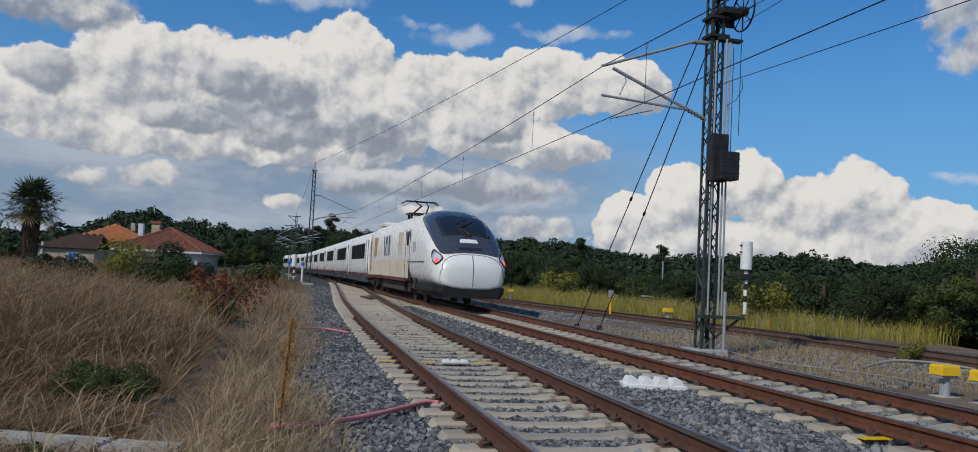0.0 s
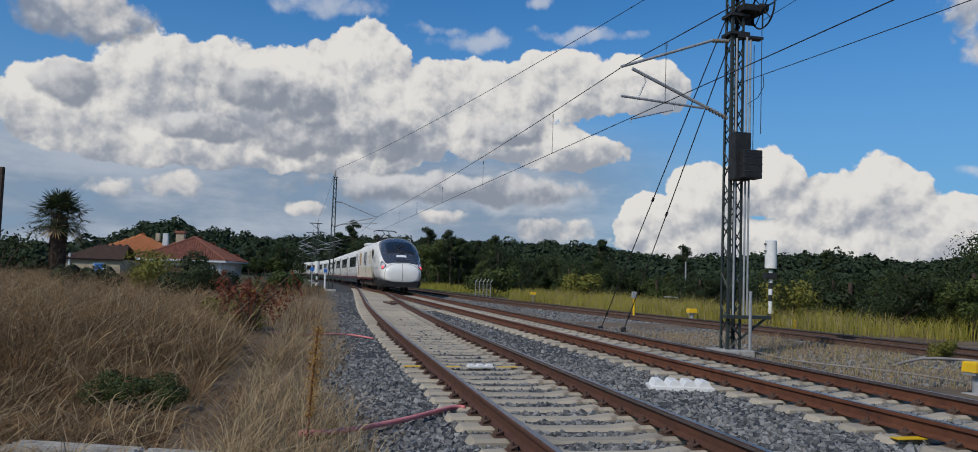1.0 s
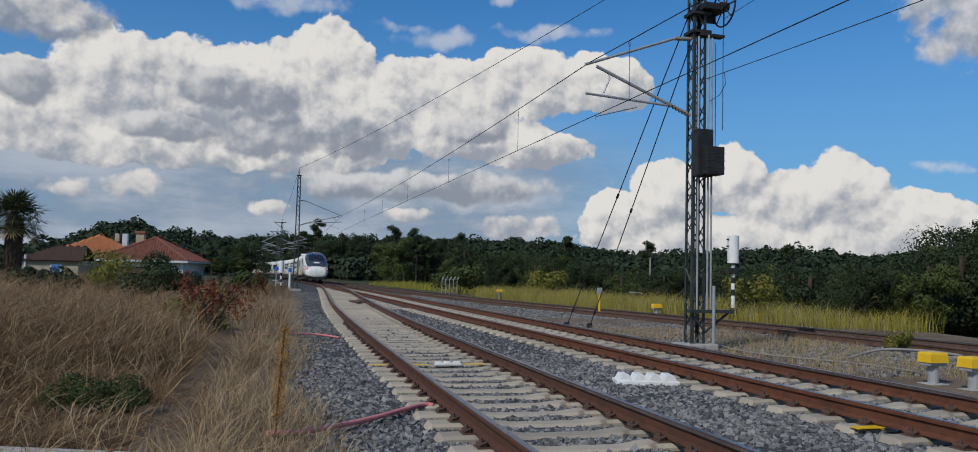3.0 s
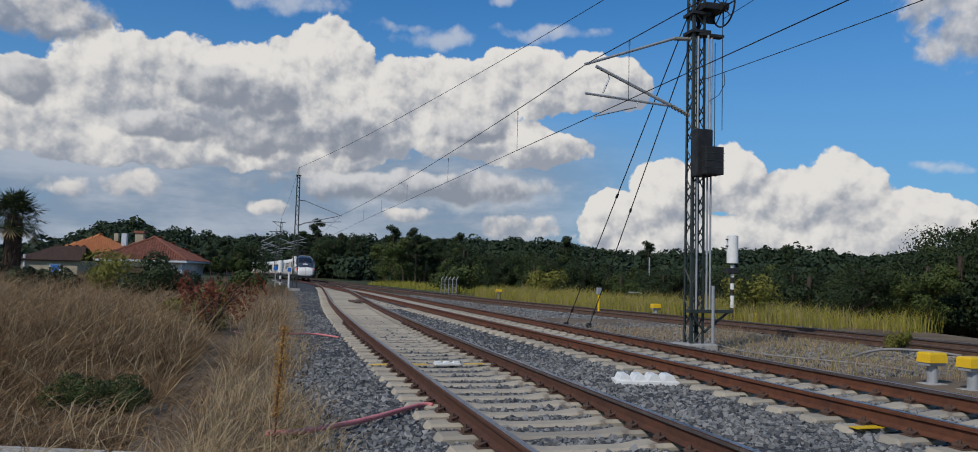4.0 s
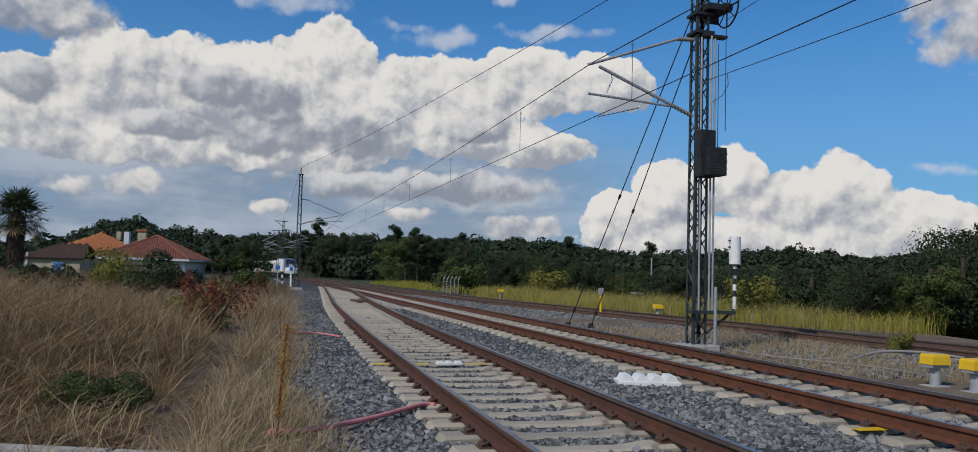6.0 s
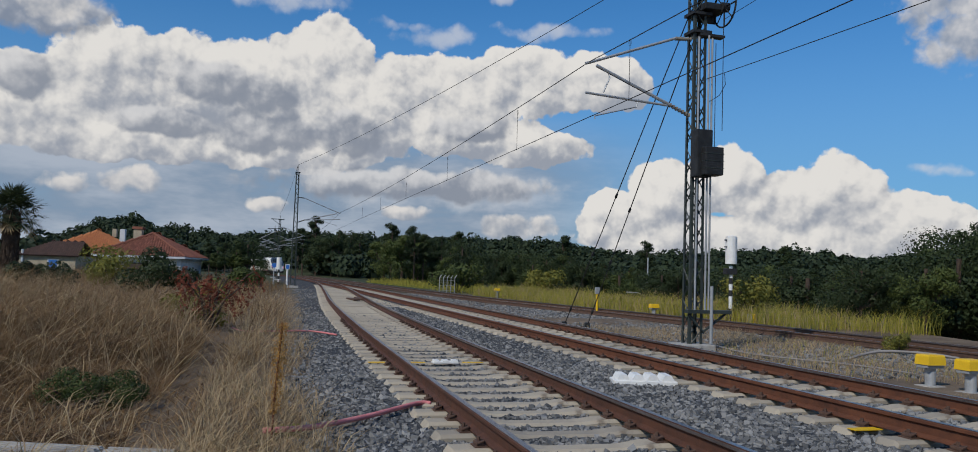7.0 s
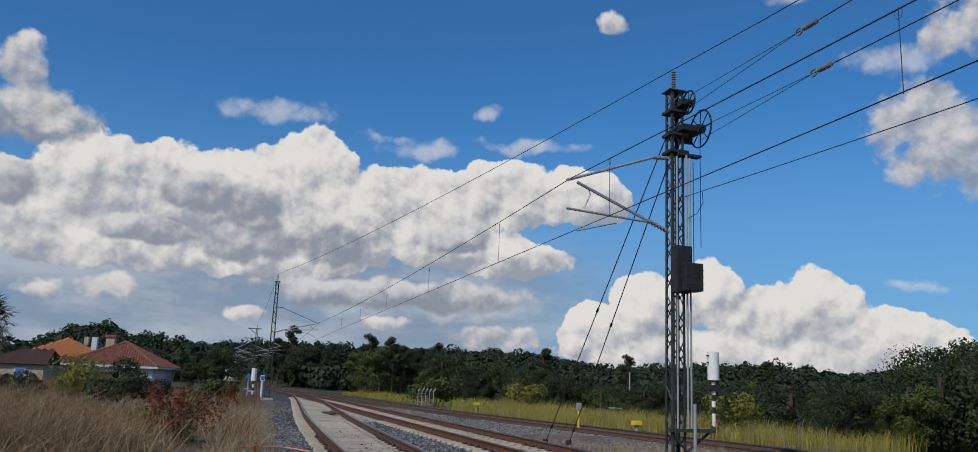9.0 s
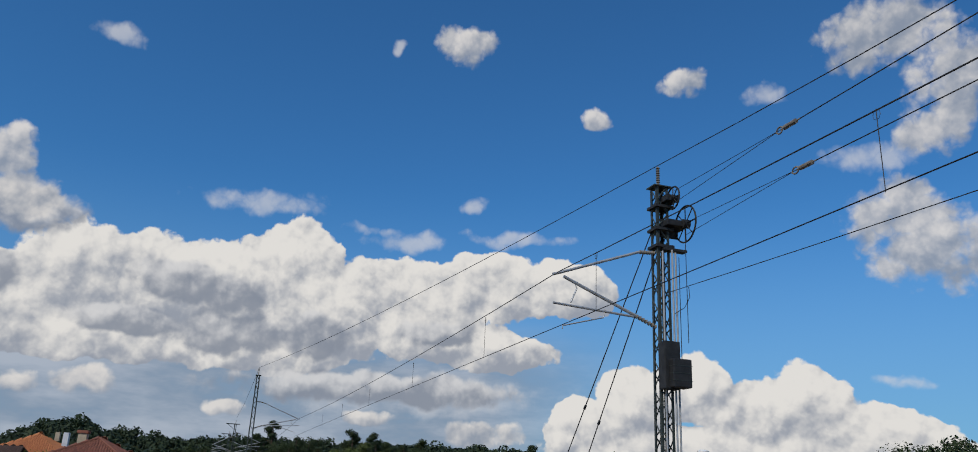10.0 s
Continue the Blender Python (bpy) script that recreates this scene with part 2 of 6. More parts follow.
LEAF_DARK = material("dark_leaves", (0.009, 0.018, 0.007), (0.044, 0.064, 0.018), 0.7, size=0.35, fine=4, bump=0, per="leaf", through_light=0.12)
LEAF_MID = material("green_leaves", (0.016, 0.031, 0.010), (0.098, 0.122, 0.026), 0.7, size=0.4, fine=4, bump=0, per="leaf", through_light=0.12)
LEAF_YELLOW = material("yellowing_leaves", (0.22, 0.19, 0.03), (0.10, 0.12, 0.03), 0.75, size=0.8, fine=5, bump=0, per="island", through_light=0.2)
LEAF_RED = material("reddened_leaves", (0.26, 0.07, 0.035), (0.10, 0.032, 0.02), 0.75, size=2, fine=8, bump=0, per="island", through_light=0.2)
LEAF_FAR = material("far_woods", (0.011, 0.023, 0.012), (0.040, 0.058, 0.024), 0.8, size=0.05, fine=0.5, bump=0, per="island", through_light=0.1)
PALM_LEAF = material("palm_leaf", (0.02, 0.032, 0.012), (0.055, 0.068, 0.024), 0.6, size=1, fine=8, bump=0, per="island", through_light=0.12)
BARK = material("bark", (0.10, 0.07, 0.05), (0.05, 0.037, 0.03), 0.95, size=5, fine=40, bump=0.8)
ROOF_TILE = material("roof_tile", (0.29, 0.11, 0.07), (0.15, 0.06, 0.042), 0.9, size=2, fine=20, per="object", stain=(0.12, 0.085, 0.07))
ROOF_ORANGE = material("orange_roof_tile", (0.52, 0.20, 0.075), (0.40, 0.14, 0.06), 0.9, size=2, fine=20, per="object")
ROOF_BROWN = material("brown_roof_tile", (0.13, 0.075, 0.055), (0.08, 0.05, 0.04), 0.95, size=2, fine=20, per="object")
STONE_WALL = material("stone_wall", (0.46, 0.39, 0.28), (0.30, 0.25, 0.185), 0.95, size=1.5, fine=9, bump=0.6)
CREAM_WALL = material("cream_wall", (0.62, 0.57, 0.46), (0.48, 0.44, 0.36), 0.9, size=1, fine=12, bump=0.3, stain=(0.3, 0.27, 0.22))
# pale trim colour; also the painted bluish shade of one house wall
PALE_AND_SHADE_WALL = material("pale_and_shade_wall", (0.60, 0.62, 0.64), (0.47, 0.49, 0.52), 0.85, size=1, fine=12, bump=0.3)
TRAIN_WHITE = material("train_white", (0.80, 0.78, 0.74), (0.74, 0.72, 0.68), 0.32, size=0.5, fine=5, bump=0.0, spec=0.5, stain=(0.66, 0.60, 0.50), stain_at=0.66)
TRAIN_DIRT = material("train_dusty_white", (0.66, 0.60, 0.50), (0.55, 0.46, 0.33), 0.5, size=0.7, fine=12, bump=0.02, stain=(0.40, 0.27, 0.14), stain_at=0.6)
TRAIN_GREY = material("train_grey", (0.045, 0.053, 0.072), (0.052, 0.06, 0.08), 0.25, size=1, fine=6, bump=0.0, spec=0.6)
TRAIN_GLASS = material("train_glass", (0.012, 0.014, 0.018), (0.02, 0.022, 0.027), 0.08, size=1, fine=10, bump=0.0, spec=0.9)
TRAIN_RED = material("train_maroon", (0.16, 0.03, 0.04), (0.11, 0.025, 0.03), 0.45, bump=0.02)
TRAIN_GOLD = material("train_gold", (0.50, 0.30, 0.09), (0.40, 0.23, 0.07), 0.45, bump=0.02)
TRAIN_BLACK = material("train_black", (0.012, 0.012, 0.013), (0.022, 0.021, 0.02), 0.6, bump=0.03)
BOGIE = material("bogie_grime", (0.05, 0.042, 0.036), (0.085, 0.06, 0.045), 0.85, size=5, fine=40)


def glowing(name, colour, strength):
    m = bpy.data.materials.new(name)
    m.use_nodes = True
    p = m.node_tree.nodes["Principled BSDF"]
    p.inputs["Base Color"].default_value = (*colour, 1)
    p.inputs["Emission Color"].default_value = (*colour, 1)
    p.inputs["Emission Strength"].default_value = strength
    return m


TAIL_RED = glowing("tail_light", (1.0, 0.06, 0.07), 1.6)
LENS = material("lamp_lens", (0.55, 0.58, 0.60), (0.42, 0.45, 0.48), 0.12, size=4, fine=30, bump=0.02, spec=0.8)


# ---- helpers of this place ----
AXIS, SIDE = Vector((-0.2799, 0.9600, 0)), Vector((0.9600, 0.2799, 0))   # along the line, away from the camera; across it, to the right
TURN = math.degrees(math.atan2(0.2799, 0.9600))                              # the line's turn from +y
ZERO = Vector((7.55, 0, 0))


def at(u, v, z=0.0):
    """World place from metres along the main track, metres to its right, and height over the rails."""
    p = ZERO + AXIS * u + SIDE * v
    return Vector((p.x, p.y, z))


def uv_of(x, y):
    d = Vector((x, y, 0)) - ZERO
    return d.dot(AXIS), d.dot(SIDE)


def mesh_of(name, bm, mats=(), smooth=False):
    me = bpy.data.meshes.new(name)
    bm.to_mesh(me)
    bm.free()
    for m in mats:
        me.materials.append(m)
    if smooth:
        me.shade_smooth()
    return me


def part(name, bm, mat, parent=None, label="", smooth=False):
    """One mesh object, under a thing or a part of it."""
    ob = new(name, mesh_of(name, bm, [mat], smooth))
    ob.parent = parent
    return tagged(ob, label)


def root(name, m, label, category, group="", kind=""):
    ob = new(name)
    ob.empty_display_size = 0.2
    ob.matrix_basis = m
    return tagged(ob, label, category, group, kind)


def box(bm, sx, sy, sz, x=0, y=0, z=0, turn=None, bevel=0.0):
    """A box of full sizes about a centre."""
    m = Matrix.Translation((x, y, z)) @ (turn or Matrix()) @ Matrix.Diagonal((sx, sy, sz, 1))
    made = bmesh.ops.create_cube(bm, size=1, matrix=m)["verts"]
    if bevel:
        edges = {e for v in made for e in v.link_edges}
        bmesh.ops.bevel(bm, geom=list(edges), offset=bevel, segments=2, profile=0.6, affect="EDGES")
    return bm


def rod(bm, a, b, r, r2=None, n=8):
    """A round bar from a to b."""
    a, b = Vector(a), Vector(b)
    m = Matrix.Translation((a + b) / 2) @ (b - a).to_track_quat("Z", "Y").to_matrix().to_4x4()
    bmesh.ops.create_cone(bm, cap_ends=True, segments=n, radius1=r, radius2=r if r2 is None else r2, depth=(b - a).length, matrix=m)
    return bm


def tube(bm, pts, r, n=6):
    """A round bar along points."""
    rings = []
    pts = [Vector(p) for p in pts]
    for i, p in enumerate(pts):
        d = (pts[min(i + 1, len(pts) - 1)] - pts[max(i - 1, 0)]).normalized()
        q = d.to_track_quat("Z", "Y")
        rings.append([bm.verts.new(p + q @ Vector((r * math.cos(6.2832 * k / n), r * math.sin(6.2832 * k / n), 0))) for k in range(n)])
    for a, b in zip(rings, rings[1:]):
        for k in range(n):
            bm.faces.new((a[k], a[(k + 1) % n], b[(k + 1) % n], b[k]))
    bm.faces.new(rings[0][::-1])
    bm.faces.new(rings[-1])
    return bm


def loft(bm, rings, close=True, caps=True):
    """Skin over rings of places, all of one count."""
    vs = [[bm.verts.new(p) for p in r] for r in rings]
    n = len(vs[0])
    for a, b in zip(vs, vs[1:]):
        for k in range(n if close else n - 1):
            bm.faces.new((a[k], a[(k + 1) % n], b[(k + 1) % n], b[k]))
    if caps:
        bm.faces.new(vs[0][::-1])
        bm.faces.new(vs[-1])
    bmesh.ops.recalc_face_normals(bm, faces=bm.faces)
    return bm


def bulk(name, verts, faces, mat, label, category, kind="stuff", parent=None):
    """A large mesh from computed arrays."""
    me = bpy.data.meshes.new(name)
    me.from_pydata(verts.reshape(-1, 3).tolist(), [], faces.tolist())
    me.materials.append(mat)
    ob = new(name, me)
    ob.parent = parent
    return tagged(ob, label, category, kind=kind)


def leaves(rng, centres, size, flat=0.6):
    """Loose leaf-like quads about the centres (or places with outward ways): arrays of corners and faces."""
    outward = None
    if isinstance(centres, tuple):
        centres, outward = centres
    n = len(centres)
    a = rng.normal(size=(n, 3))
    if outward is not None:
        facing = outward + 0.38 * rng.normal(size=(n, 3))
        facing /= np.linalg.norm(facing, axis=1)[:, None]
        a -= facing * (a * facing).sum(1)[:, None]
    a /= np.linalg.norm(a, axis=1)[:, None]
    b = rng.normal(size=(n, 3))
    if outward is not None:
        b = np.cross(facing, a)
    b -= a * (a * b).sum(1)[:, None]
    b /= np.linalg.norm(b, axis=1)[:, None]
    s = size * rng.uniform(0.6, 1.4, (n, 1))
    c = np.asarray(centres)
    v = np.stack([c - a * s, c - b * s * flat + a * s * 0.1, c + a * s, c + b * s * flat + a * s * 0.1], 1)
    return v, np.arange(4 * n).reshape(n, 4)


def blades(rng, xy, z, height, width, lean=0.35, bend=0.4):
    """Grass blades, each a bent strip of two pieces: arrays of corners and faces."""
    n = len(xy)
    h = height * rng.uniform(0.5, 1.15, n)
    t = np.array([5.0 * noise.noise(Vector((x * 0.55, y * 0.55, 3))) for x, y in xy]) + rng.normal(size=n) * 1.7 + 0.6
    d = np.stack([np.cos(t), np.sin(t), np.zeros(n)], 1)
    t2 = rng.uniform(0, 2 * np.pi, n)
    s = np.stack([np.cos(t2), np.sin(t2), np.zeros(n)], 1) * (width * rng.uniform(0.6, 1.4, n))[:, None] / 2
    base = np.concatenate([xy, np.broadcast_to(np.asarray(z, float).reshape(-1, 1), (n, 1))], 1)
    l1 = (lean * rng.uniform(0.1, 1, n) * h)[:, None]
    l2 = (bend * rng.uniform(0, 1.3, n) * h)[:, None]
    up = np.array([0, 0, 1.0])
    mid = base + d * l1 * 0.5 + up * (h * 0.55)[:, None]
    tip = base + d * (l1 + l2) + up * (h * rng.uniform(0.75, 1.0, n))[:, None]
    v = np.stack([base - s, base + s, mid + s * 0.8, mid - s * 0.8, tip], 1)
    k = np.arange(n)[:, None] * 5
    quads = (k + np.array([0, 1, 2, 3])).tolist()
    tris = (k + np.array([3, 2, 4])).tolist()
    return v, quads + tris


def bulk_blades(name, v, f, mat, label, category="grass", kind="stuff"):
    me = bpy.data.meshes.new(name)
    me.from_pydata(v.reshape(-1, 3).tolist(), [], f)
    me.materials.append(mat)
    return tagged(new(name, me), label, category, kind=kind)


# ---- the line: three tracks ----
T1_OFFSET = [(-20, -4.35), (8, -4.32), (12, -4.2), (17, -4.07), (21, -3.93), (26, -3.74), (34, -3.36), (40, -3.0), (47, -2.5), (54, -2.05), (62, -1.5), (72, -0.85), (84, -0.3), (96, -0.05)]


def t1_v(u):
    us, vs = zip(*T1_OFFSET)
    k = np.array([-1.5, -0.75, 0, 0.75, 1.5])
    return float(np.mean(np.interp(u + 2.2 * k, us, vs)))


def t2_v(u):
    return -0.0008 * max(0.0, u - 135) ** 2


def t3_v(u):
    return 4.6 + 5.2 / (1 + math.exp((u - 37) / 8.5))


def t2_z(u):
    return 0.04 - 0.0035 * max(0.0, u - 60)


def t1_z(u):
    return 0.04 * min(1.0, max(0.0, (u - 20) / 30)) if u < 60 else t2_z(u)


def t3_z(u):
    return -0.10 if u < 60 else t2_z(u) - 0.14


RAIL = [(-0.075, -0.172), (0.075, -0.172), (0.075, -0.16), (0.012, -0.135), (0.010, -0.052), (0.036, -0.038), (0.036, -0.010), (0.026, 0.0),
        (-0.026, 0.0), (-0.036, -0.010), (-0.036, -0.038), (-0.010, -0.052), (-0.012, -0.135), (-0.075, -0.16)]
HEAD_TOP = [(-0.030, 0.002), (0.030, 0.002)]


def along(vf, zf, u0, u1, step, off):
    """Places and side vectors along a track, off metres to the right of its middle."""
    out, u = [], u0
    while u <= u1 + 1e-6:
        d = Vector((2.0, vf(u + 1) - vf(u - 1))).normalized()
        side = SIDE * d.x - AXIS * d.y
        out.append((at(u, vf(u), zf(u)) + side * off, side))
        u += step
    return out


def rail_bm(track, profile, lift=0.0):
    return loft(bmesh.new(), [[p + s * a + Vector((0, 0, b + lift)) for a, b in profile] for p, s in track])


def rail_part(parent, vf, zf, u0, u1, off, steel, shine_gauge):
    track = along(vf, zf, u0, u1, 1.0, off)
    rail = part("rail", rail_bm(track, RAIL), steel, parent, "rusty steel rail")
    strip = [(-0.030, 0.0015), (0.030, 0.0015), (0.030, 0.0), (-0.030, 0.0)]
    part("running_surface", rail_bm(track, strip, 0.002), POLISHED, rail, "polished top of the rail")
    g = -0.0365 * shine_gauge
    face = [(g, -0.034), (g, -0.006), (g - 0.002 * shine_gauge, -0.006), (g - 0.002 * shine_gauge, -0.034)]
    part("running_face", rail_bm(track, face), POLISHED, rail, "polished inner face of the rail")


def sleeper_mesh(length, name="sleeper"):
    """Prestressed block: high at the rail seats, lower and narrower in the middle, sloped ends."""
    h = length / 2
    stations = [(-h, 0.13, -0.06), (-h + 0.05, 0.15, 0.0), (-0.62, 0.15, 0.0), (-0.36, 0.125, -0.03), (0.36, 0.125, -0.03), (0.62, 0.15, 0.0), (h - 0.05, 0.15, 0.0), (h, 0.13, -0.06)]
    rings = [[(x, -w, -0.2), (x, w, -0.2), (x, w, z - 0.03), (x, w - 0.035, z), (x, -w + 0.035, z), (x, -w, z - 0.03)] for x, w, z in stations]
    return mesh_of(name, loft(bmesh.new(), rings), [CONCRETE])


def fastening_mesh():
    """Base pad and two sprung clips with bolts, for one rail seat."""
    bm = box(bmesh.new(), 0.36, 0.16, 0.012, 0, 0, 0.006)
    for s in (-1, 1):
        box(bm, 0.07, 0.12, 0.035, s * 0.125, 0, 0.03, bevel=0.008)
        rod(bm, (s * 0.13, 0, 0.03), (s * 0.13, 0, 0.085), 0.018, n=6)
        tube(bm, [(s * 0.16, -0.06, 0.03), (s * 0.10, -0.065, 0.055), (s * 0.075, 0, 0.04), (s * 0.10, 0.065, 0.055), (s * 0.16, 0.06, 0.03)], 0.009, 5)
    return mesh_of("fastening", bm, [RUST_DARK])


SLEEPER = sleeper_mesh(2.6)
SLEEPER_CUT = sleeper_mesh(2.45)
FASTENING = fastening_mesh()


def make_track(name, label, vf, zf, u0, u1, steel, first, last, spacing, detail, mesh=SLEEPER, stretch=None):
    track = root(name, pose(0, 0, 0), label, "railway track", kind="structure")
    rail_part(track, vf, zf, u0, u1, -0.87, steel, -1)
    rail_part(track, vf, zf, u0, u1, 0.87, steel, 1)
    rng = random.Random(name)
    u = first
    while u < last:
        d = Vector((2.0, vf(u + 1) - vf(u - 1))).normalized()
        yaw = TURN + math.degrees(math.atan2(-d.y, d.x)) + rng.uniform(-0.6, 0.6)
        s = new("sleeper", mesh)
        s.parent = track
        shift, wide = (0.0, 1.0) if stretch is None else stretch(u)
        s.matrix_basis = pose(*at(u + rng.uniform(-0.015, 0.015), vf(u) + shift + rng.uniform(-0.02, 0.02), zf(u) - 0.19 + rng.uniform(-0.008, 0.004)), 0, 0, yaw) @ Matrix.Diagonal((wide, 1, 1, 1))
        if u < detail:
            for off in (-0.87, 0.87):
                c = new("fastening", FASTENING)
                c.parent = s
                c.matrix_basis = Matrix.Translation(((off - shift) / wide, 0, 0.002)) @ Matrix.Diagonal((1 / wide, 1, 1, 1))
        u += spacing
    return track


def long_bearers(u):
    """In the points the sleepers reach under both tracks."""
    if u < 36:
        return 0.0, 1.0
    right = 1.35 - t1_v(u)
    return (right - 1.3) / 2, (right + 1.3) / 2.6


make_track("track_1", "diverging ballasted track with rusty rails", t1_v, t1_z, -6, 92, RUST_WORN, 1.2, 78, 0.6, 26, stretch=long_bearers)
make_track("track_2", "main ballasted track with rusty rails", t2_v, t2_z, -14, 330, RUST, -4, 36, 0.6, 24)
make_track("track_3", "side track with dark rusty rails", t3_v, t3_z, -14, 260, RUST_DARK, 2, 60, 0.6, 0)


# ---- the ground: one sheet to the horizon ----
def edge_v(u):
    """Left rim of the ballast."""
    return -6.75 + 1.3 * min(1.0, max(0.0, (u - 12) / 30)) + 0.9 * min(1.0, max(0.0, (u - 40) / 24)) + 0.12 * math.sin(u * 1.3) + 0.08 * math.sin(u * 3.1)


def smooth(a, b, x):
    k = min(1.0, max(0.0, (x - a) / (b - a)))
    return k * k * (3 - 2 * k)


# skyline of the woods: compass degrees, height in degrees
SKYLINE = [(-60, 1.5), (-34, 0.3), (-30, 0.9), (-28.2, 1.4), (-26.1, 2.5), (-23.6, 3.0), (-20.9, 3.0), (-18, 2.4), (-16, 2.2), (-10, 2.5), (-4, 2.5), (0.6, 2.6), (5, 2.4), (9.5, 1.8), (13.7, 1.9), (17.9, 2.1), (20.3, 2.3), (23, 2.1), (25.2, 1.8), (28.4, 1.9), (45, 2.0), (80, 1.5)]


def skyline(az):
    a, e = zip(*SKYLINE)
    return float(np.interp(az, a, e))


def ground_z(x, y):
    u, v = uv_of(x, y)
    line = -0.30 + (t2_z(min(max(u, 0), 400)) - 0.04)
    z = line
    left = edge_v(u) - v
    if left > 0:
        z = line + 0.15 * smooth(0, 0.8, left) + 0.45 * smooth(1.0, 9.0, left)
        z -= 0.5 * smooth(18, 45, left)
    right = v - 11.5
    if right > 0:
        z = line - 2.6 * smooth(4, 14, right) + 2.2 * smooth(60, 100, u) * smooth(3, 18, right)
    d = math.hypot(x, y)
    rise = math.radians(max(0.0, skyline(math.degrees(math.atan2(x, y))) - 0.42)) * 320
    rise *= max(smooth(10, 26, abs(v - t2_v(max(u, 0)))), smooth(330, 380, d))
    z += rise * smooth(190, 330, d) * smooth(-20, 60, y)
    near = smooth(1.5, 8, min(abs(v + 2), 60))
    z += near * 0.10 * noise.noise(Vector((x * 0.25, y * 0.25, 0)))
    return z


def make_ground():
    def steps(a, b):
        s = [0.0]
        w = a
        while s[-1] < b:
            s.append(s[-1] + w)
            w *= 1.09
        return s
    half = steps(0.6, 2600)
    xs = [-k for k in half[:0:-1]] + half
    ys = [-k for k in half[:0:-1]] + half
    bm = bmesh.new()
    rows = [[bm.verts.new((x, y + 8, ground_z(x, y + 8))) for x in xs] for y in ys]
    for a, b in zip(rows, rows[1:]):
        for k in range(len(xs) - 1):
            bm.faces.new((a[k], a[k + 1], b[k + 1], b[k]))
    return tagged(new("ground", mesh_of("ground", bm, [EARTH], True)), "dry brown earth under the weeds", "ground", kind="structure")


make_ground()


def ballast_drop(u, v):
    """The stones lie lower under the diverging track and are heaped round the main one."""
    if v > 2.3:
        return 0.0
    near = smooth(70, 40, u)
    return near * (0.026 * smooth(-2.2, -2.8, v) - 0.010 * smooth(-1.85, -1.2, v))


def ballast_sheet(name, left, right, u0, u1, top, mat, label, step=0.5):
    """A raised bed of stones with sloped shoulders and an uneven top."""
    bm = bmesh.new()
    rows, u = [], u0
    while u <= u1:
        a, b = left(u), right(u)
        k = [a - 0.5, a, *[a + (b - a) * j / 14 for j in range(1, 14)], b, b + 0.5]
        row = []
        for j, v in enumerate(k):
            p = at(u, v)
            z = top(u) - ballast_drop(u, v) + 0.014 * noise.noise(Vector((p.x * 2.2, p.y * 2.2, 0))) + 0.012 * noise.noise(Vector((p.x * 9, p.y * 9, 5)))
            row.append(bm.verts.new((p.x, p.y, z if 0 < j < len(k) - 1 else top(u) - 0.22)))
        rows.append(row)
        u += step if u < 40 else 3.0
    for a, b in zip(rows, rows[1:]):
        for k in range(len(a) - 1):
            bm.faces.new((a[k], a[k + 1], b[k + 1], b[k]))
    return tagged(new(name, mesh_of(name, bm, [mat], True)), label, "ballast", kind="structure")


ballast_sheet("ballast_bed", lambda u: edge_v(u) + 0.3, lambda u: 2.1, -8, 330, lambda u: t2_z(max(u, 0)) - 0.265, BALLAST_BED_SHADED, "dark grey crushed stone ballast under two tracks, blackened as shade between the stones")
ballast_sheet("ballast_bed_side", lambda u: 2.45, lambda u: t3_v(u) + 1.7, -8, 250, lambda u: t3_z(max(u, 0)) - 0.235, BALLAST_FAR, "grey stone ballast under the side track")


def stone_mesh(name, spots, size, rng, mat, label):
    """Broken stones: jittered blocks, turned at random."""
    n = len(spots)
    cube = np.array([(-1, -1, -1), (1, -1, -1), (1, 1, -1), (-1, 1, -1), (-1, -1, 1), (1, -1, 1), (1, 1, 1), (-1, 1, 1)], float)
    v = cube[None] * rng.uniform(0.45, 1.0, (n, 8, 3))
    v *= (size * rng.uniform(0.55, 1.35, (n, 1))[:, :, None]) * rng.uniform(0.6, 1.1, (n, 1, 3))
    q = rng.normal(size=(n, 4))
    q /= np.linalg.norm(q, axis=1)[:, None]
    w, x, y, z = q.T
    r = np.stack([1 - 2 * (y * y + z * z), 2 * (x * y - z * w), 2 * (x * z + y * w), 2 * (x * y + z * w), 1 - 2 * (x * x + z * z), 2 * (y * z - x * w),
                  2 * (x * z - y * w), 2 * (y * z + x * w), 1 - 2 * (x * x + y * y)], 1).reshape(n, 3, 3)
    v = np.einsum("nij,nkj->nki", r, v) + spots[:, None]
    faces = np.array([(0, 3, 2, 1), (4, 5, 6, 7), (0, 1, 5, 4), (1, 2, 6, 5), (2, 3, 7, 6), (3, 0, 4, 7)])
    f = (np.arange(n)[:, None, None] * 8 + faces[None]).reshape(-1, 4)
    return bulk(name, v, f, mat, label, "ballast")


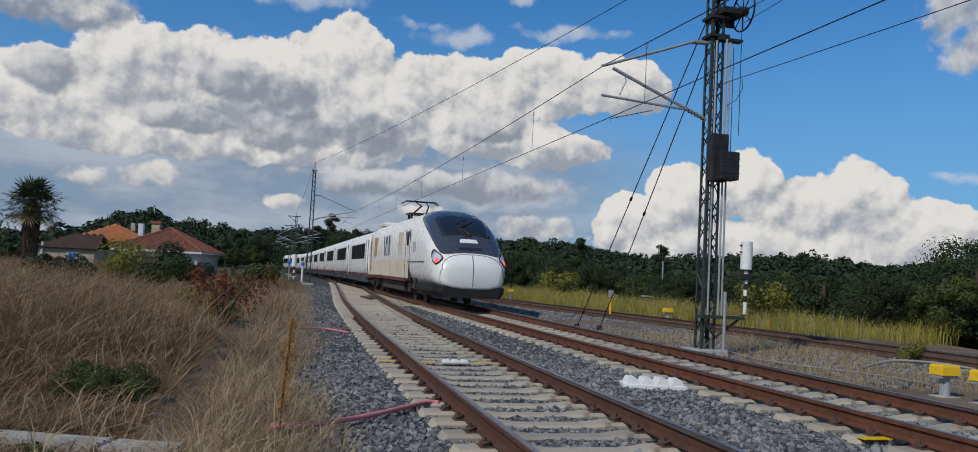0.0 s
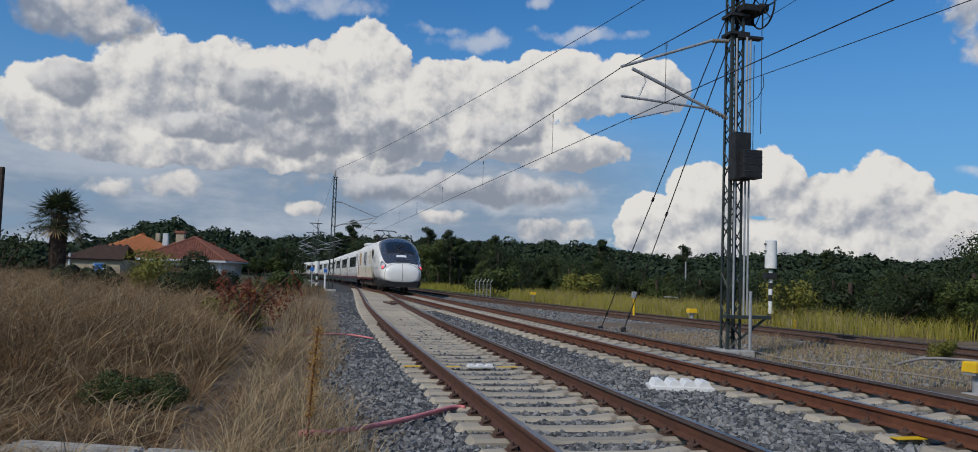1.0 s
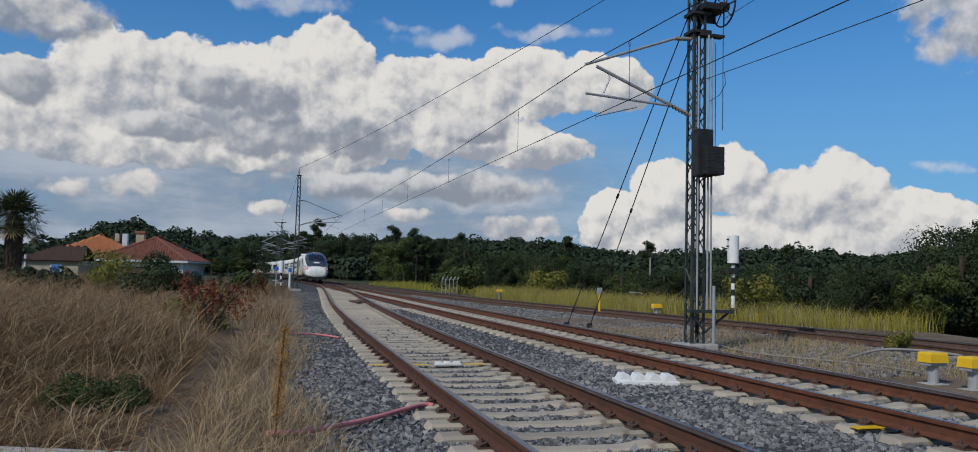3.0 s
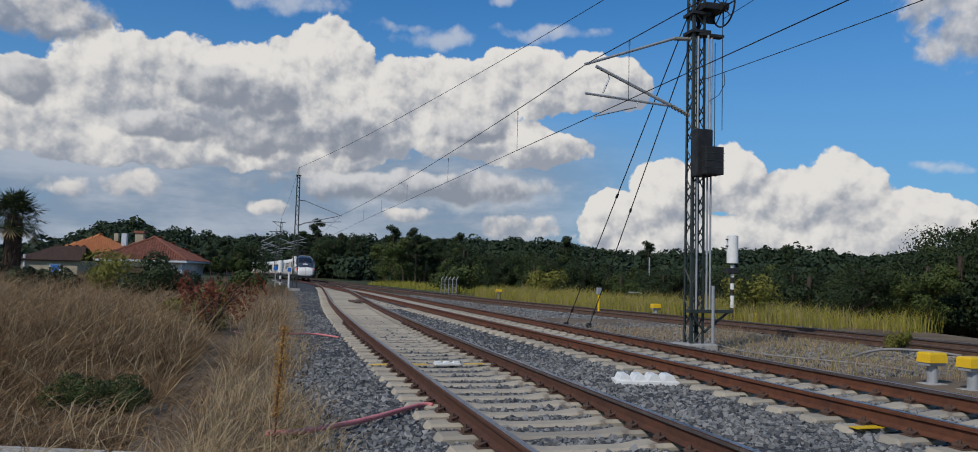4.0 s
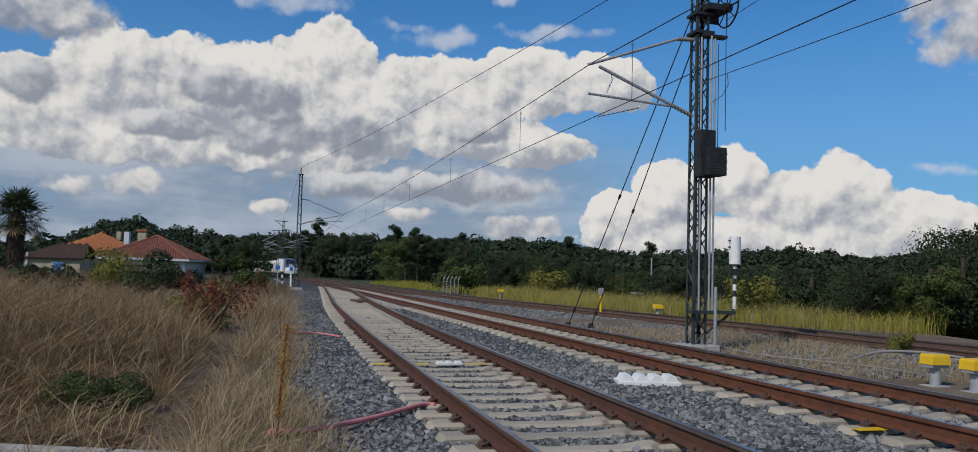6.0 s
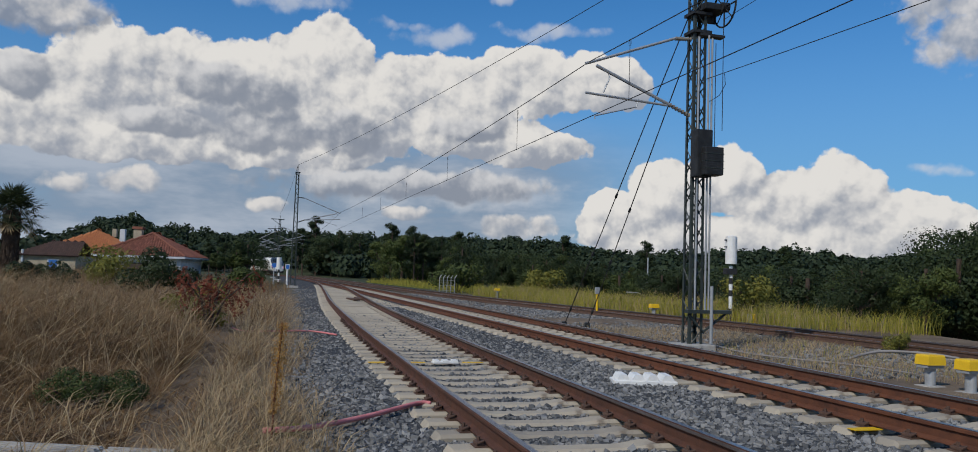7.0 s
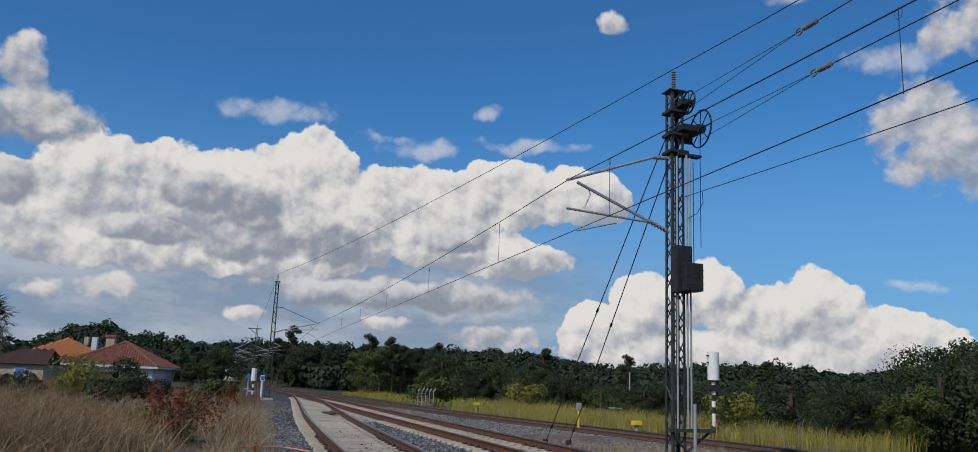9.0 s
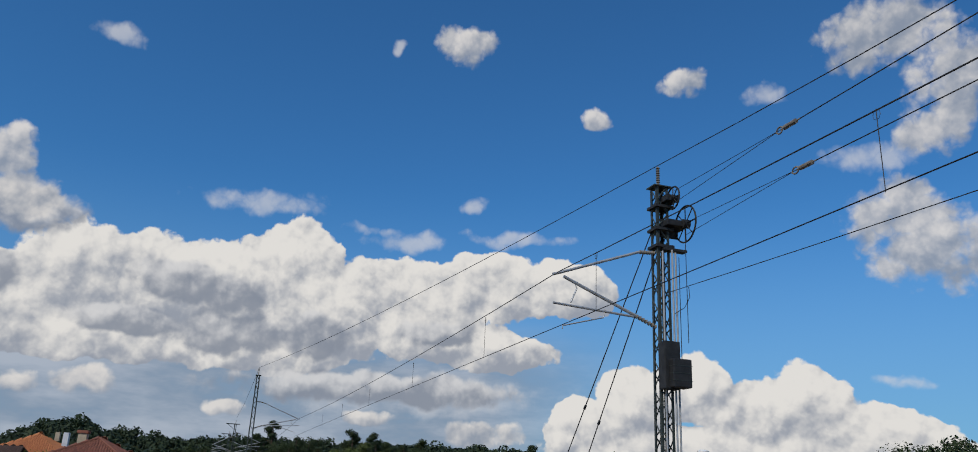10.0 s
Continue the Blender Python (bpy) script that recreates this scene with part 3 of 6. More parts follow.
def scatter_stones():
    rng = np.random.default_rng(4)
    spots = []
    for u0, u1, v0, v1, n in ((4.5, 10, -7.0, 2.3, 42000), (10, 17, -6.8, 2.4, 34000), (17, 30, -6.6, 2.6, 20000), (30, 62, -6.0, 2.6, 16000)):
        u, v = rng.uniform(u0, u1, n), rng.uniform(v0, v1, n)
        for a, b in zip(u, v):
            if b < edge_v(a) + 0.25 + rng.uniform(-0.35, 0.25):
                continue
            t1 = t1_v(a)
            for c in (t1, t2_v(a)):
                if min(abs(b - c - 0.87), abs(b - c + 0.87)) < 0.12:
                    break
            else:
                w = b - t1 if abs(b - t1) < abs(b) else b
                first = 1.2 if abs(b - t1) < abs(b) else -4.0
                gap = abs(((a - first) / 0.6 + 0.5) % 1 - 0.5) * 0.6
                if gap < 0.135 + 0.02 * rng.uniform(-1, 1) and abs(w) < 1.33:
                    continue
                p = at(a, b)
                spots.append((p.x, p.y, -0.250 - ballast_drop(a, b) + 0.014 * noise.noise(Vector((p.x * 2.2, p.y * 2.2, 0))) + rng.uniform(-0.02, 0.03)))
    stone_mesh("ballast_stones", np.array(spots), 0.034, rng, BALLAST, "loose dark grey crushed stones between the rails")
    spots = []
    for _ in range(52000):
        a, b = 8 + 52 * rng.uniform(0, 1) ** 1.3, rng.uniform(-6.0, 2.2)
        if b < -3.2 and (a < 14 or rng.uniform() < 0.45):
            continue
        p = at(a, t3_v(a) + b)
        gap = abs(((a - 2) / 0.6 + 0.5) % 1 - 0.5) * 0.6
        if (gap < 0.17 and abs(b) < 1.33) or b + t3_v(a) < 3.2:
            continue
        spots.append((p.x, p.y, -0.33 - 0.2 * smooth(1.7, 2.2, b) + rng.uniform(-0.012, 0.03)))
    stone_mesh("side_ballast_stones", np.array(spots), 0.042, rng, BALLAST, "loose grey crushed stones along the side track")


scatter_stones()
# ---- the train ----
def ring(w, zb, zt, y, n=40, e=3.6):
    """A rounded cross-section across the car at y."""
    zc, h = (zb + zt) / 2, (zt - zb) / 2
    out = []
    for k in range(n):
        t = 2 * math.pi * (k + 0.5) / n
        c, s = math.cos(t), math.sin(t)
        ee = e if s < 0 else e * 0.78
        x = w * math.copysign(abs(c) ** (2 / ee), c)
        z = zc + h * math.copysign(abs(s) ** (2 / ee), s)
        out.append(Vector((x, y, z)))
    return out


# nose: metres back from its tip, half width, underside, top
NOSE = [(0.0, 0.92, 0.76, 1.46), (0.04, 1.08, 0.70, 1.60), (0.13, 1.20, 0.66, 1.76), (0.32, 1.29, 0.63, 1.93), (0.6, 1.36, 0.62, 2.13), (0.95, 1.41, 0.62, 2.40),
        (1.4, 1.44, 0.62, 2.76), (1.9, 1.46, 0.62, 3.12), (2.5, 1.47, 0.62, 3.45), (3.3, 1.475, 0.62, 3.70), (4.2, 1.48, 0.62, 3.82), (5.4, 1.48, 0.62, 3.86)]
CAR_L = 20.0


def nose_at(s):
    cols = list(zip(*NOSE))
    return [float(np.interp(s, cols[0], c)) for c in cols[1:]]


def nose_point(s, t, lift=0.0):
    """A place on the nose's skin: s metres back, t turned from the side (0) over the top (90) to the other side (180)."""
    w, zb, zt = nose_at(s)
    zc, h = (zb + zt) / 2, (zt - zb) / 2
    c, q = math.cos(radians(t)), math.sin(radians(t))
    e = 3.6 * (0.78 if q >= 0 else 1)
    p = Vector((w * math.copysign(abs(c) ** (2 / e), c), 0, zc + h * math.copysign(abs(q) ** (2 / e), q)))
    mid = Vector((0, 0, zc))
    n = (p - mid).normalized()
    slope = 0.75 if s > 0.5 else 1.2
    n = (n + Vector((0, slope * max(0.0, n.z), 0))).normalized()
    return Vector((p.x, -s, p.z)) + n * lift


def nose_patch(rows, lift=0.012, thick=0.03):
    """A shell on the nose's skin; rows of (s, t of one rim, t of the other)."""
    bm = bmesh.new()
    top = [[nose_point(s, a + (b - a) * k / 16, lift) for k in range(17)] for s, a, b in rows]
    loft(bm, top, close=False, caps=False)
    bmesh.ops.solidify(bm, geom=bm.faces[:], thickness=thick)
    bmesh.ops.recalc_face_normals(bm, faces=bm.faces)
    return bm


def body_section(parent, y0, y1, w, zb, zt, mat, name="body"):
    """Rounded tube of a coach between y0 and y1 with slightly drawn-in ends."""
    ys = [y0, y0 + 0.05, *[y0 + (y1 - y0) * k / 6 for k in range(1, 6)], y1 - 0.05, y1]
    rings = [ring(w - (0.05 if y in (y0, y1) else 0), zb, zt - (0.05 if y in (y0, y1) else 0), y, e=4.6) for y in ys]
    return part(name, loft(bmesh.new(), rings), mat, parent, smooth=True)


def side_plate(bm, w, y0, y1, z0, z1, side, proud=0.012):
    box(bm, 0.03, abs(y1 - y0), z1 - z0, side * (w + proud - 0.015), (y0 + y1) / 2, (z0 + z1) / 2)


def make_bogie(parent, y, wheels=(-1.2, 1.2), w=1.15):
    b = part("bogie", box(box(box(bmesh.new(), 0.16, 3.4, 0.26, -w, y, 0.62, bevel=0.04), 0.16, 3.4, 0.26, w, y, 0.62, bevel=0.04), 2 * w, 0.5, 0.3, 0, y, 0.6, bevel=0.04), BOGIE, parent, "grimy steel bogie")
    for d in wheels:
        bm = bmesh.new()
        for s in (-1, 1):
            rod(bm, (s * 0.80, y + d, 0.46), (s * 0.93, y + d, 0.46), 0.46, n=24)
            rod(bm, (s * 0.76, y + d, 0.46), (s * 0.80, y + d, 0.46), 0.485, n=24)
            box(bm, 0.2, 0.34, 0.34, s * w, y + d, 0.5, bevel=0.05)
        rod(bm, (-0.8, y + d, 0.46), (0.8, y + d, 0.46), 0.09)
        part("wheelset", bm, BOGIE, b)
    for s in (-1, 1):
        for d in (-0.55, 0.55):
            part("damper", rod(bmesh.new(), (s * (w + 0.12), y + d, 0.55), (s * (w + 0.12), y + d + 0.1, 0.95), 0.06, n=8), BOGIE, b)


def make_power_car():
    car = root("power_car", pose(0, 0, 0), "white high-speed power car with dark grey nose, tail lights lit", "train", group="train cars")
    # origin: the nose tip on rail height; the car stretches to -y
    rings = [ring(w, zb, zt, -s) for s, w, zb, zt in NOSE]
    rings += [ring(1.48, 0.62, 3.86, -s) for s in (7.5, 9.5, 11.5, 13.5, 15.5, 17.5, CAR_L - 0.15)] + [ring(1.42, 0.66, 3.80, -CAR_L)]
    body = part("body", loft(bmesh.new(), rings), TRAIN_WHITE, car, "glossy white shell", smooth=True)
    # grey mask over cab and roof
    rows = [(0.44, 66, 114), (0.47, 54, 126), (0.55, 46, 134), (0.7, 41, 139), (1.0, 37, 143), (1.5, 33, 147), (2.1, 31, 149), (2.8, 31, 149), (3.5, 35, 145), (4.2, 42, 138), (4.8, 54, 126), (5.2, 72, 108)]
    part("nose_mask", nose_patch(rows, 0.035), TRAIN_GREY, car, "dark blue-grey mask round the windscreen", smooth=True)
    glass = [(1.40, 64, 116), (1.48, 60, 120), (2.0, 58, 122), (2.6, 58, 122), (2.72, 64, 116)]
    part("windscreen", nose_patch(glass, 0.055), TRAIN_GLASS, car, "dark windscreen", smooth=True)
    frame_rows = [(1.32, 62, 118), (1.40, 57.5, 122.5), (2.0, 55.5, 124.5), (2.68, 55.5, 124.5), (2.82, 62, 118)]
    part("windscreen_frame", nose_patch(frame_rows, 0.045), TRAIN_BLACK, car, "black windscreen surround", smooth=True)
    wiper = bmesh.new()
    tube(wiper, [nose_point(1.3, 92, 0.06), nose_point(1.65, 86, 0.09), nose_point(2.1, 97, 0.08)], 0.028)
    tube(wiper, [nose_point(1.35, 88, 0.07), nose_point(1.85, 82, 0.08), nose_point(2.35, 93, 0.06)], 0.024)
    box(wiper, 0.22, 0.16, 0.12, *nose_point(1.3, 90, 0.05))
    part("wiper", wiper, BLACK_PAINT, car)
    part("badge_plate", nose_patch([(0.92, 83, 97), (0.95, 82, 98), (1.08, 83, 97), (1.1, 84, 96)], 0.05), WHITE_PAINT, car, "white plate with a small round opening")
    grille = part("grille", nose_patch([(0.56, 79, 101), (0.70, 79, 101)], 0.045), TRAIN_BLACK, car, "dark ventilation grille")
    for k in range(6):
        t = 80.3 + 3.4 * k
        part("slat", nose_patch([(0.57, t, t + 0.8), (0.69, t, t + 0.8)], 0.055), TRAIN_GREY, grille)
    # coupler hood: seams as narrow dark strips
    seam = bmesh.new()
    def seam_line(pts, r=0.012):
        tube(seam, pts, r, 5)
    arch = [nose_point(0.02 + 0.34 * math.sin(radians(a)), a, 0.004) for a in range(14, 167, 8)]
    left = [nose_point(0.12 + 0.06 * k / 4, 14 - 9 * k, 0.004) for k in range(1, 5)]
    right = [Vector((-p.x, p.y, p.z)) for p in left]
    seam_line(left[::-1] + arch + right)
    seam_line([nose_point(0.01 + 0.34 * k / 6, 90, 0.004) for k in range(7)])
    seam_line([Vector((0, 0.004, 1.46)), Vector((0, 0.004, 0.78))])
    part("hood_seam", seam, TRAIN_BLACK, car)
    for s in (1, -1):
        def q(t):
            return t if s > 0 else 180 - t
        lamp_rows = [(0.30, 26, 37), (0.36, 15, 42), (0.5, 9, 42), (0.75, 8, 37), (0.98, 13, 32), (1.08, 19, 27)]
        rim = part("headlight", nose_patch([(a, q(b), q(c)) for a, b, c in lamp_rows], 0.03), TRAIN_BLACK, car, "dark-rimmed lamp cluster", smooth=True)
        inner = [(0.36, 26, 35), (0.41, 18, 39), (0.52, 12.5, 39), (0.74, 11.5, 34), (0.92, 16, 29)]
        part("lens", nose_patch([(a, q(b), q(c)) for a, b, c in inner], 0.04), LENS, rim, "clear lens", smooth=True)
        p = nose_point(0.5, q(21), 0.02)
        part("tail_light", rod(bmesh.new(), p, nose_point(0.5, q(21), 0.06), 0.12, 0.10, n=16), TAIL_RED, rim, "glowing red tail light")
    # skirt, plough and bogies
    skirt = bmesh.new()
    loft(skirt, [[Vector((x * w, -s, z)) for x, z in ((-1.01, 0.78), (-1.0, 0.55), (-0.90, 0.36), (0.90, 0.36), (1.0, 0.55), (1.01, 0.78))] for s, w in ((0.06, 1.08), (0.2, 1.24), (0.6, 1.36), (1.6, 1.43), (3.6, 1.45))])
    part("front_skirt", skirt, TRAIN_BLACK, car, "black front skirt")
    under = box(bmesh.new(), 2.5, 7.5, 0.42, 0, -11.6, 0.52, bevel=0.06)
    part("underframe", under, BOGIE, car, "dusty underframe boxes")
    for y in (-5.4, -16.2):
        make_bogie(car, y)
    for s in (1, -1):
        bm = bmesh.new()
        side_plate(bm, 1.475, -19.6, -6.2, 0.78, 0.9, s)
        part("stripe", bm, TRAIN_RED, car, "maroon stripe")
        bm = bmesh.new()
        side_plate(bm, 1.455, -19.7, -5.6, 0.93, 1.75, s, 0.02)
        part("lower_panel", bm, TRAIN_DIRT, car, "dust-stained lower panel")
        bm = bmesh.new()
        for y in (-5.5, -6.55):
            side_plate(bm, 1.478, y - 0.015, y + 0.015, 0.8, 3.05, s, 0.012)
        side_plate(bm, 1.47, -5.9, -2.2, 1.62, 1.65, s, 0.012)
        part("door_seam", bm, TRAIN_BLACK, car)
        bm = bmesh.new()
        side_plate(bm, 1.478, -6.25, -5.8, 2.35, 2.95, s, 0.016)
        part("door_window", bm, TRAIN_GLASS, car)
        for y in (-8.1, -16.9):
            bm = bmesh.new()
            side_plate(bm, 1.478, y - 0.55, y + 0.55, 1.95, 3.0, s, 0.014)
            part("side_panel", bm, TRAIN_GOLD if y < -12 else TRAIN_DIRT, car, "gold and ochre painted side panel" if y < -12 else "")
        # emblem as plain slanted bars
        for k, (dy, tilt) in enumerate(((0.0, 14), (0.55, -14), (0.95, 14), (1.55, 0), (1.85, 0))):
            bm = box(bmesh.new(), 0.02, 0.13 if k < 3 else 0.10, 1.05, s * 1.485, -13.4 + dy, 2.45, turn=Matrix.Rotation(radians(tilt), 4, "X"))
            part("emblem_bar", bm, TRAIN_GREY, car, "grey bar of the emblem")
        for k in range(3):
            bm = box(bmesh.new(), 0.02, 0.07, 0.42, s * 1.47, -4.6 + 0.24 * k, 2.25, turn=Matrix.Rotation(radians((14, -14, 0)[k]), 4, "X"))
            part("emblem_bar", bm, TRAIN_GREY, car, "small grey bar of the emblem")
        bm = box(bmesh.new(), 0.02, 0.16, 2.2, s * 1.487, -18.9, 2.2, turn=Matrix.Rotation(radians(8), 4, "X"))
        part("accent", bm, TRAIN_RED, car, "slanted maroon accent")
    # roof fairing and pantograph
    part("roof_fairing", box(bmesh.new(), 2.1, 2.6, 0.2, 0, -18.3, 3.84, bevel=0.095), TRAIN_WHITE, car, "pale roof fairing")
    pan = bmesh.new()
    box(pan, 1.3, 1.1, 0.08, 0, -11.7, 4.12)
    for x in (-0.5, 0.5):
        for y in (-11.3, -12.1):
            rod(pan, (x, y, 3.8), (x, y, 4.10), 0.06)
    for x in (-0.35, 0.35):
        rod(pan, (x, -12.0, 4.14), (x * 0.5, -10.4, 4.45), 0.04)
        rod(pan, (x * 0.5, -10.4, 4.45), (x * 0.8, -11.8, 4.78), 0.03)
    for y in (-12.0, -11.65):
        tube(pan, [(-0.95, y, 4.64), (-0.75, y, 4.78), (0.75, y, 4.78), (0.95, y, 4.64)], 0.03)
    rod(pan, (-0.35, -12.0, 4.78), (-0.35, -11.65, 4.78), 0.02)
    rod(pan, (0.35, -12.0, 4.78), (0.35, -11.65, 4.78), 0.02)
    part("pantograph", pan, BLACK_IRON, car, "raised dark pantograph")
    return car


def make_coach():
    car = root("passenger_car", pose(0, 0, 0), "short white passenger car with one dark window band", "train car", group="train cars")
    L, w = 12.9, 1.47
    body_section(car, -L, 0, w, 0.58, 3.66, TRAIN_WHITE)
    for s in (1, -1):
        band = bmesh.new()
        side_plate(band, w, -L + 2.4, -2.3, 1.86, 2.82, s, 0.012)
        glass = part("window_band", band, TRAIN_GLASS, car, "dark tinted window band")
        for k in range(1, 5):
            y = -2.3 - (L - 4.7) * k / 5
            bm = bmesh.new()
            side_plate(bm, w, y - 0.03, y + 0.03, 1.86, 2.82, s, 0.018)
            part("window_bar", bm, TRAIN_GREY, glass)
        bm = bmesh.new()
        side_plate(bm, w - 0.005, -L + 0.2, -0.2, 0.8, 0.93, s, 0.012)
        part("stripe", bm, TRAIN_RED, car, "maroon stripe")
        bm = bmesh.new()
        for y in (-0.35, -0.55, -1.6):
            side_plate(bm, w, y - 0.012, y + 0.012, 0.95, 3.0, s, 0.01)
        part("door_seam", bm, TRAIN_GREY, car)
        bm = bmesh.new()
        side_plate(bm, w - 0.02, -L + 0.3, -0.3, 0.40, 0.78, s, 0.0)
        part("side_skirt", bm, TRAIN_GREY, car, "grey side skirt")
    part("bellows", box(bmesh.new(), 2.3, 0.26, 2.7, 0, 0.11, 2.1, bevel=0.05), TRAIN_BLACK, car, "dark corridor bellows")
    make_bogie(car, -0.1, wheels=(0.0,), w=1.05)
    return car


COACHES = 11
POWER = make_power_car()
FIRST_COACH = make_coach()
TRAIN = [POWER, FIRST_COACH] + [copy_thing(FIRST_COACH, pose(0, 0, 0)) for _ in range(COACHES - 1)]
# ---- overhead line ----
def wire(name, pts, r, label, category="wire", group="overhead wires"):
    ob = new(name, mesh_of(name, tube(bmesh.new(), pts, r, 5), [CABLE]))
    return tagged(ob, label, category, group)


def sag(a, b, drop, n=14):
    a, b = Vector(a), Vector(b)
    return [a.lerp(b, k / n) - Vector((0, 0, drop * 4 * (k / n) * (1 - k / n))) for k in range(n + 1)]


def lattice_mast(u, v, h, label, wx=0.36, wy=0.30, z0=-0.2, taper=0.62, lean=0.0):
    """Four angle legs with zigzag bars, a foot plate and a concrete base. Local x points away from the main track."""
    mast = root("catenary_mast", pose(*at(u, v, z0), 0, lean, TURN), label, "catenary mast", group="catenary masts")
    def half(z):
        k = 1 - (1 - taper) * z / h
        return wx / 2 * k, wy / 2 * k
    for sx in (-1, 1):
        for sy in (-1, 1):
            bm = bmesh.new()
            rings = []
            for z in (0.0, h):
                x, y = half(z)
                x, y = sx * x, sy * y
                l, t = 0.068, 0.012
                rings.append([Vector(p) for p in ((x, y, z), (x - sx * l, y, z), (x - sx * l, y - sy * t, z), (x - sx * t, y - sy * t, z), (x - sx * t, y - sy * l, z), (x, y - sy * l, z))])
            part("leg", loft(bm, rings), MAST_PAINT, mast)
    n = int(h / 0.36)
    for sy in (-1, 1):
        bm = bmesh.new()
        for k in range(n):
            za, zb = h * k / n, h * (k + 1) / n
            s = 1 if k % 2 else -1
            xa, ya = half(za)
            xb, yb = half(zb)
            rod(bm, (s * xa * 0.85, sy * ya * 0.97, za), (-s * xb * 0.85, sy * yb * 0.97, zb), 0.017, n=5)
        part("lattice_bar", bm, MAST_PAINT, mast)
    for sx in (-1, 1):
        bm = bmesh.new()
        for k in range(n):
            za, zb = h * k / n, h * (k + 1) / n
            s = 1 if k % 2 else -1
            xa, ya = half(za)
            xb, yb = half(zb)
            rod(bm, (sx * xa * 0.97, s * ya * 0.85, za), (sx * xb * 0.97, -s * yb * 0.85, zb), 0.015, n=5)
        part("lattice_bar", bm, MAST_PAINT, mast)
    x, y = half(h)
    part("cap_plate", box(bmesh.new(), 2 * x + 0.16, 2 * y + 0.1, 0.03, 0, 0, h), MAST_PAINT, mast)
    part("foot", box(bmesh.new(), 0.85, 0.75, 0.36, 0, 0, -0.14, bevel=0.03), CONCRETE_GREY, mast, "pale concrete footing")
    return mast


def insulator(bm, a, b, r=0.05, discs=7):
    a, b = Vector(a), Vector(b)
    rod(bm, a, b, r * 0.45)
    for k in range(discs):
        c, d = a.lerp(b, (k + 0.25) / discs), a.lerp(b, (k + 0.75) / discs)
        rod(bm, c, d, r, r * 0.7, n=10)
    return bm


def cantilever(mast, reach, z_top, z_tip, z_low, z_reg, side=-1, name="cantilever"):
    """Top tube, raking strut, registration tube and steady arm, on local x towards the track."""
    s = side
    x0 = s * 0.16
    arm = part(name, tube(bmesh.new(), [(x0 + s * 0.42, 0, z_top - 0.02), (s * reach, 0, z_tip), (s * (reach + 0.12), 0, z_tip - 0.04)], 0.034, 8), GALVANISED, mast, "galvanised cantilever tube")
    part("strut", tube(bmesh.new(), [(x0 + s * 0.55, 0, z_low + 0.22), (s * (reach - 0.16), 0, z_tip - 0.06)], 0.042, 8), GALVANISED, arm)
    mid = 0.30
    part("registration_tube", tube(bmesh.new(), [(x0 + s * 0.62, 0, z_low + 0.20), (s * (reach + 0.1), 0, z_reg)], 0.03, 8), GALVANISED, arm)
    bm = tube(bmesh.new(), [(s * (reach - 0.45), 0, z_tip - 0.14), (s * (reach - 0.5), 0, z_tip - 0.32), (s * (reach - 0.35), 0, z_reg + 0.05)], 0.02, 6)
    part("hanger", bm, GALVANISED, arm)
    bm = tube(bmesh.new(), [(s * (reach - 1.25), 0, z_reg - 0.02), (s * (reach - 1.2), 0, z_reg - 0.22), (s * (reach - 0.15), 0, z_reg - 0.52), (s * (reach - 0.15), 0, z_reg - 0.60)], 0.018, 6)
    part("steady_arm", bm, GALVANISED, arm)
    part("insulator", insulator(bmesh.new(), (x0, 0, z_top), (x0 + s * 0.45, 0, z_top - 0.03), 0.055), INSULATOR, arm, "ribbed insulator")
    part("insulator", insulator(bmesh.new(), (x0, 0, z_low), (x0 + s * 0.58, 0, z_low + 0.23), 0.06), INSULATOR, arm, "ribbed insulator")
    return arm


def tension_wheel(parent, x, y, z, r, label):
    """Spoked pulley in the plane along the track."""
    bm = bmesh.new()
    ringpts = [(x, y + r * math.cos(6.2832 * k / 32), z + r * math.sin(6.2832 * k / 32)) for k in range(33)]
    for a, b in zip(ringpts, ringpts[1:]):
        rod(bm, a, b, 0.022, n=6)
    wheel = part("pulley", bm, BLACK_IRON, parent, label)
    for k in range(8):
        t = 6.2832 * k / 8
        part("spoke", rod(bmesh.new(), (x, y, z), (x, y + r * math.cos(t), z + r * math.sin(t)), 0.014, n=5), BLACK_IRON, wheel)
    part("hub", rod(bmesh.new(), (x - 0.09, y, z), (x + 0.09, y, z), r * 0.24, n=14), BLACK_IRON, wheel)
    return wheel


M1U, M1V = 19.06, 2.78
FOOT = -0.2


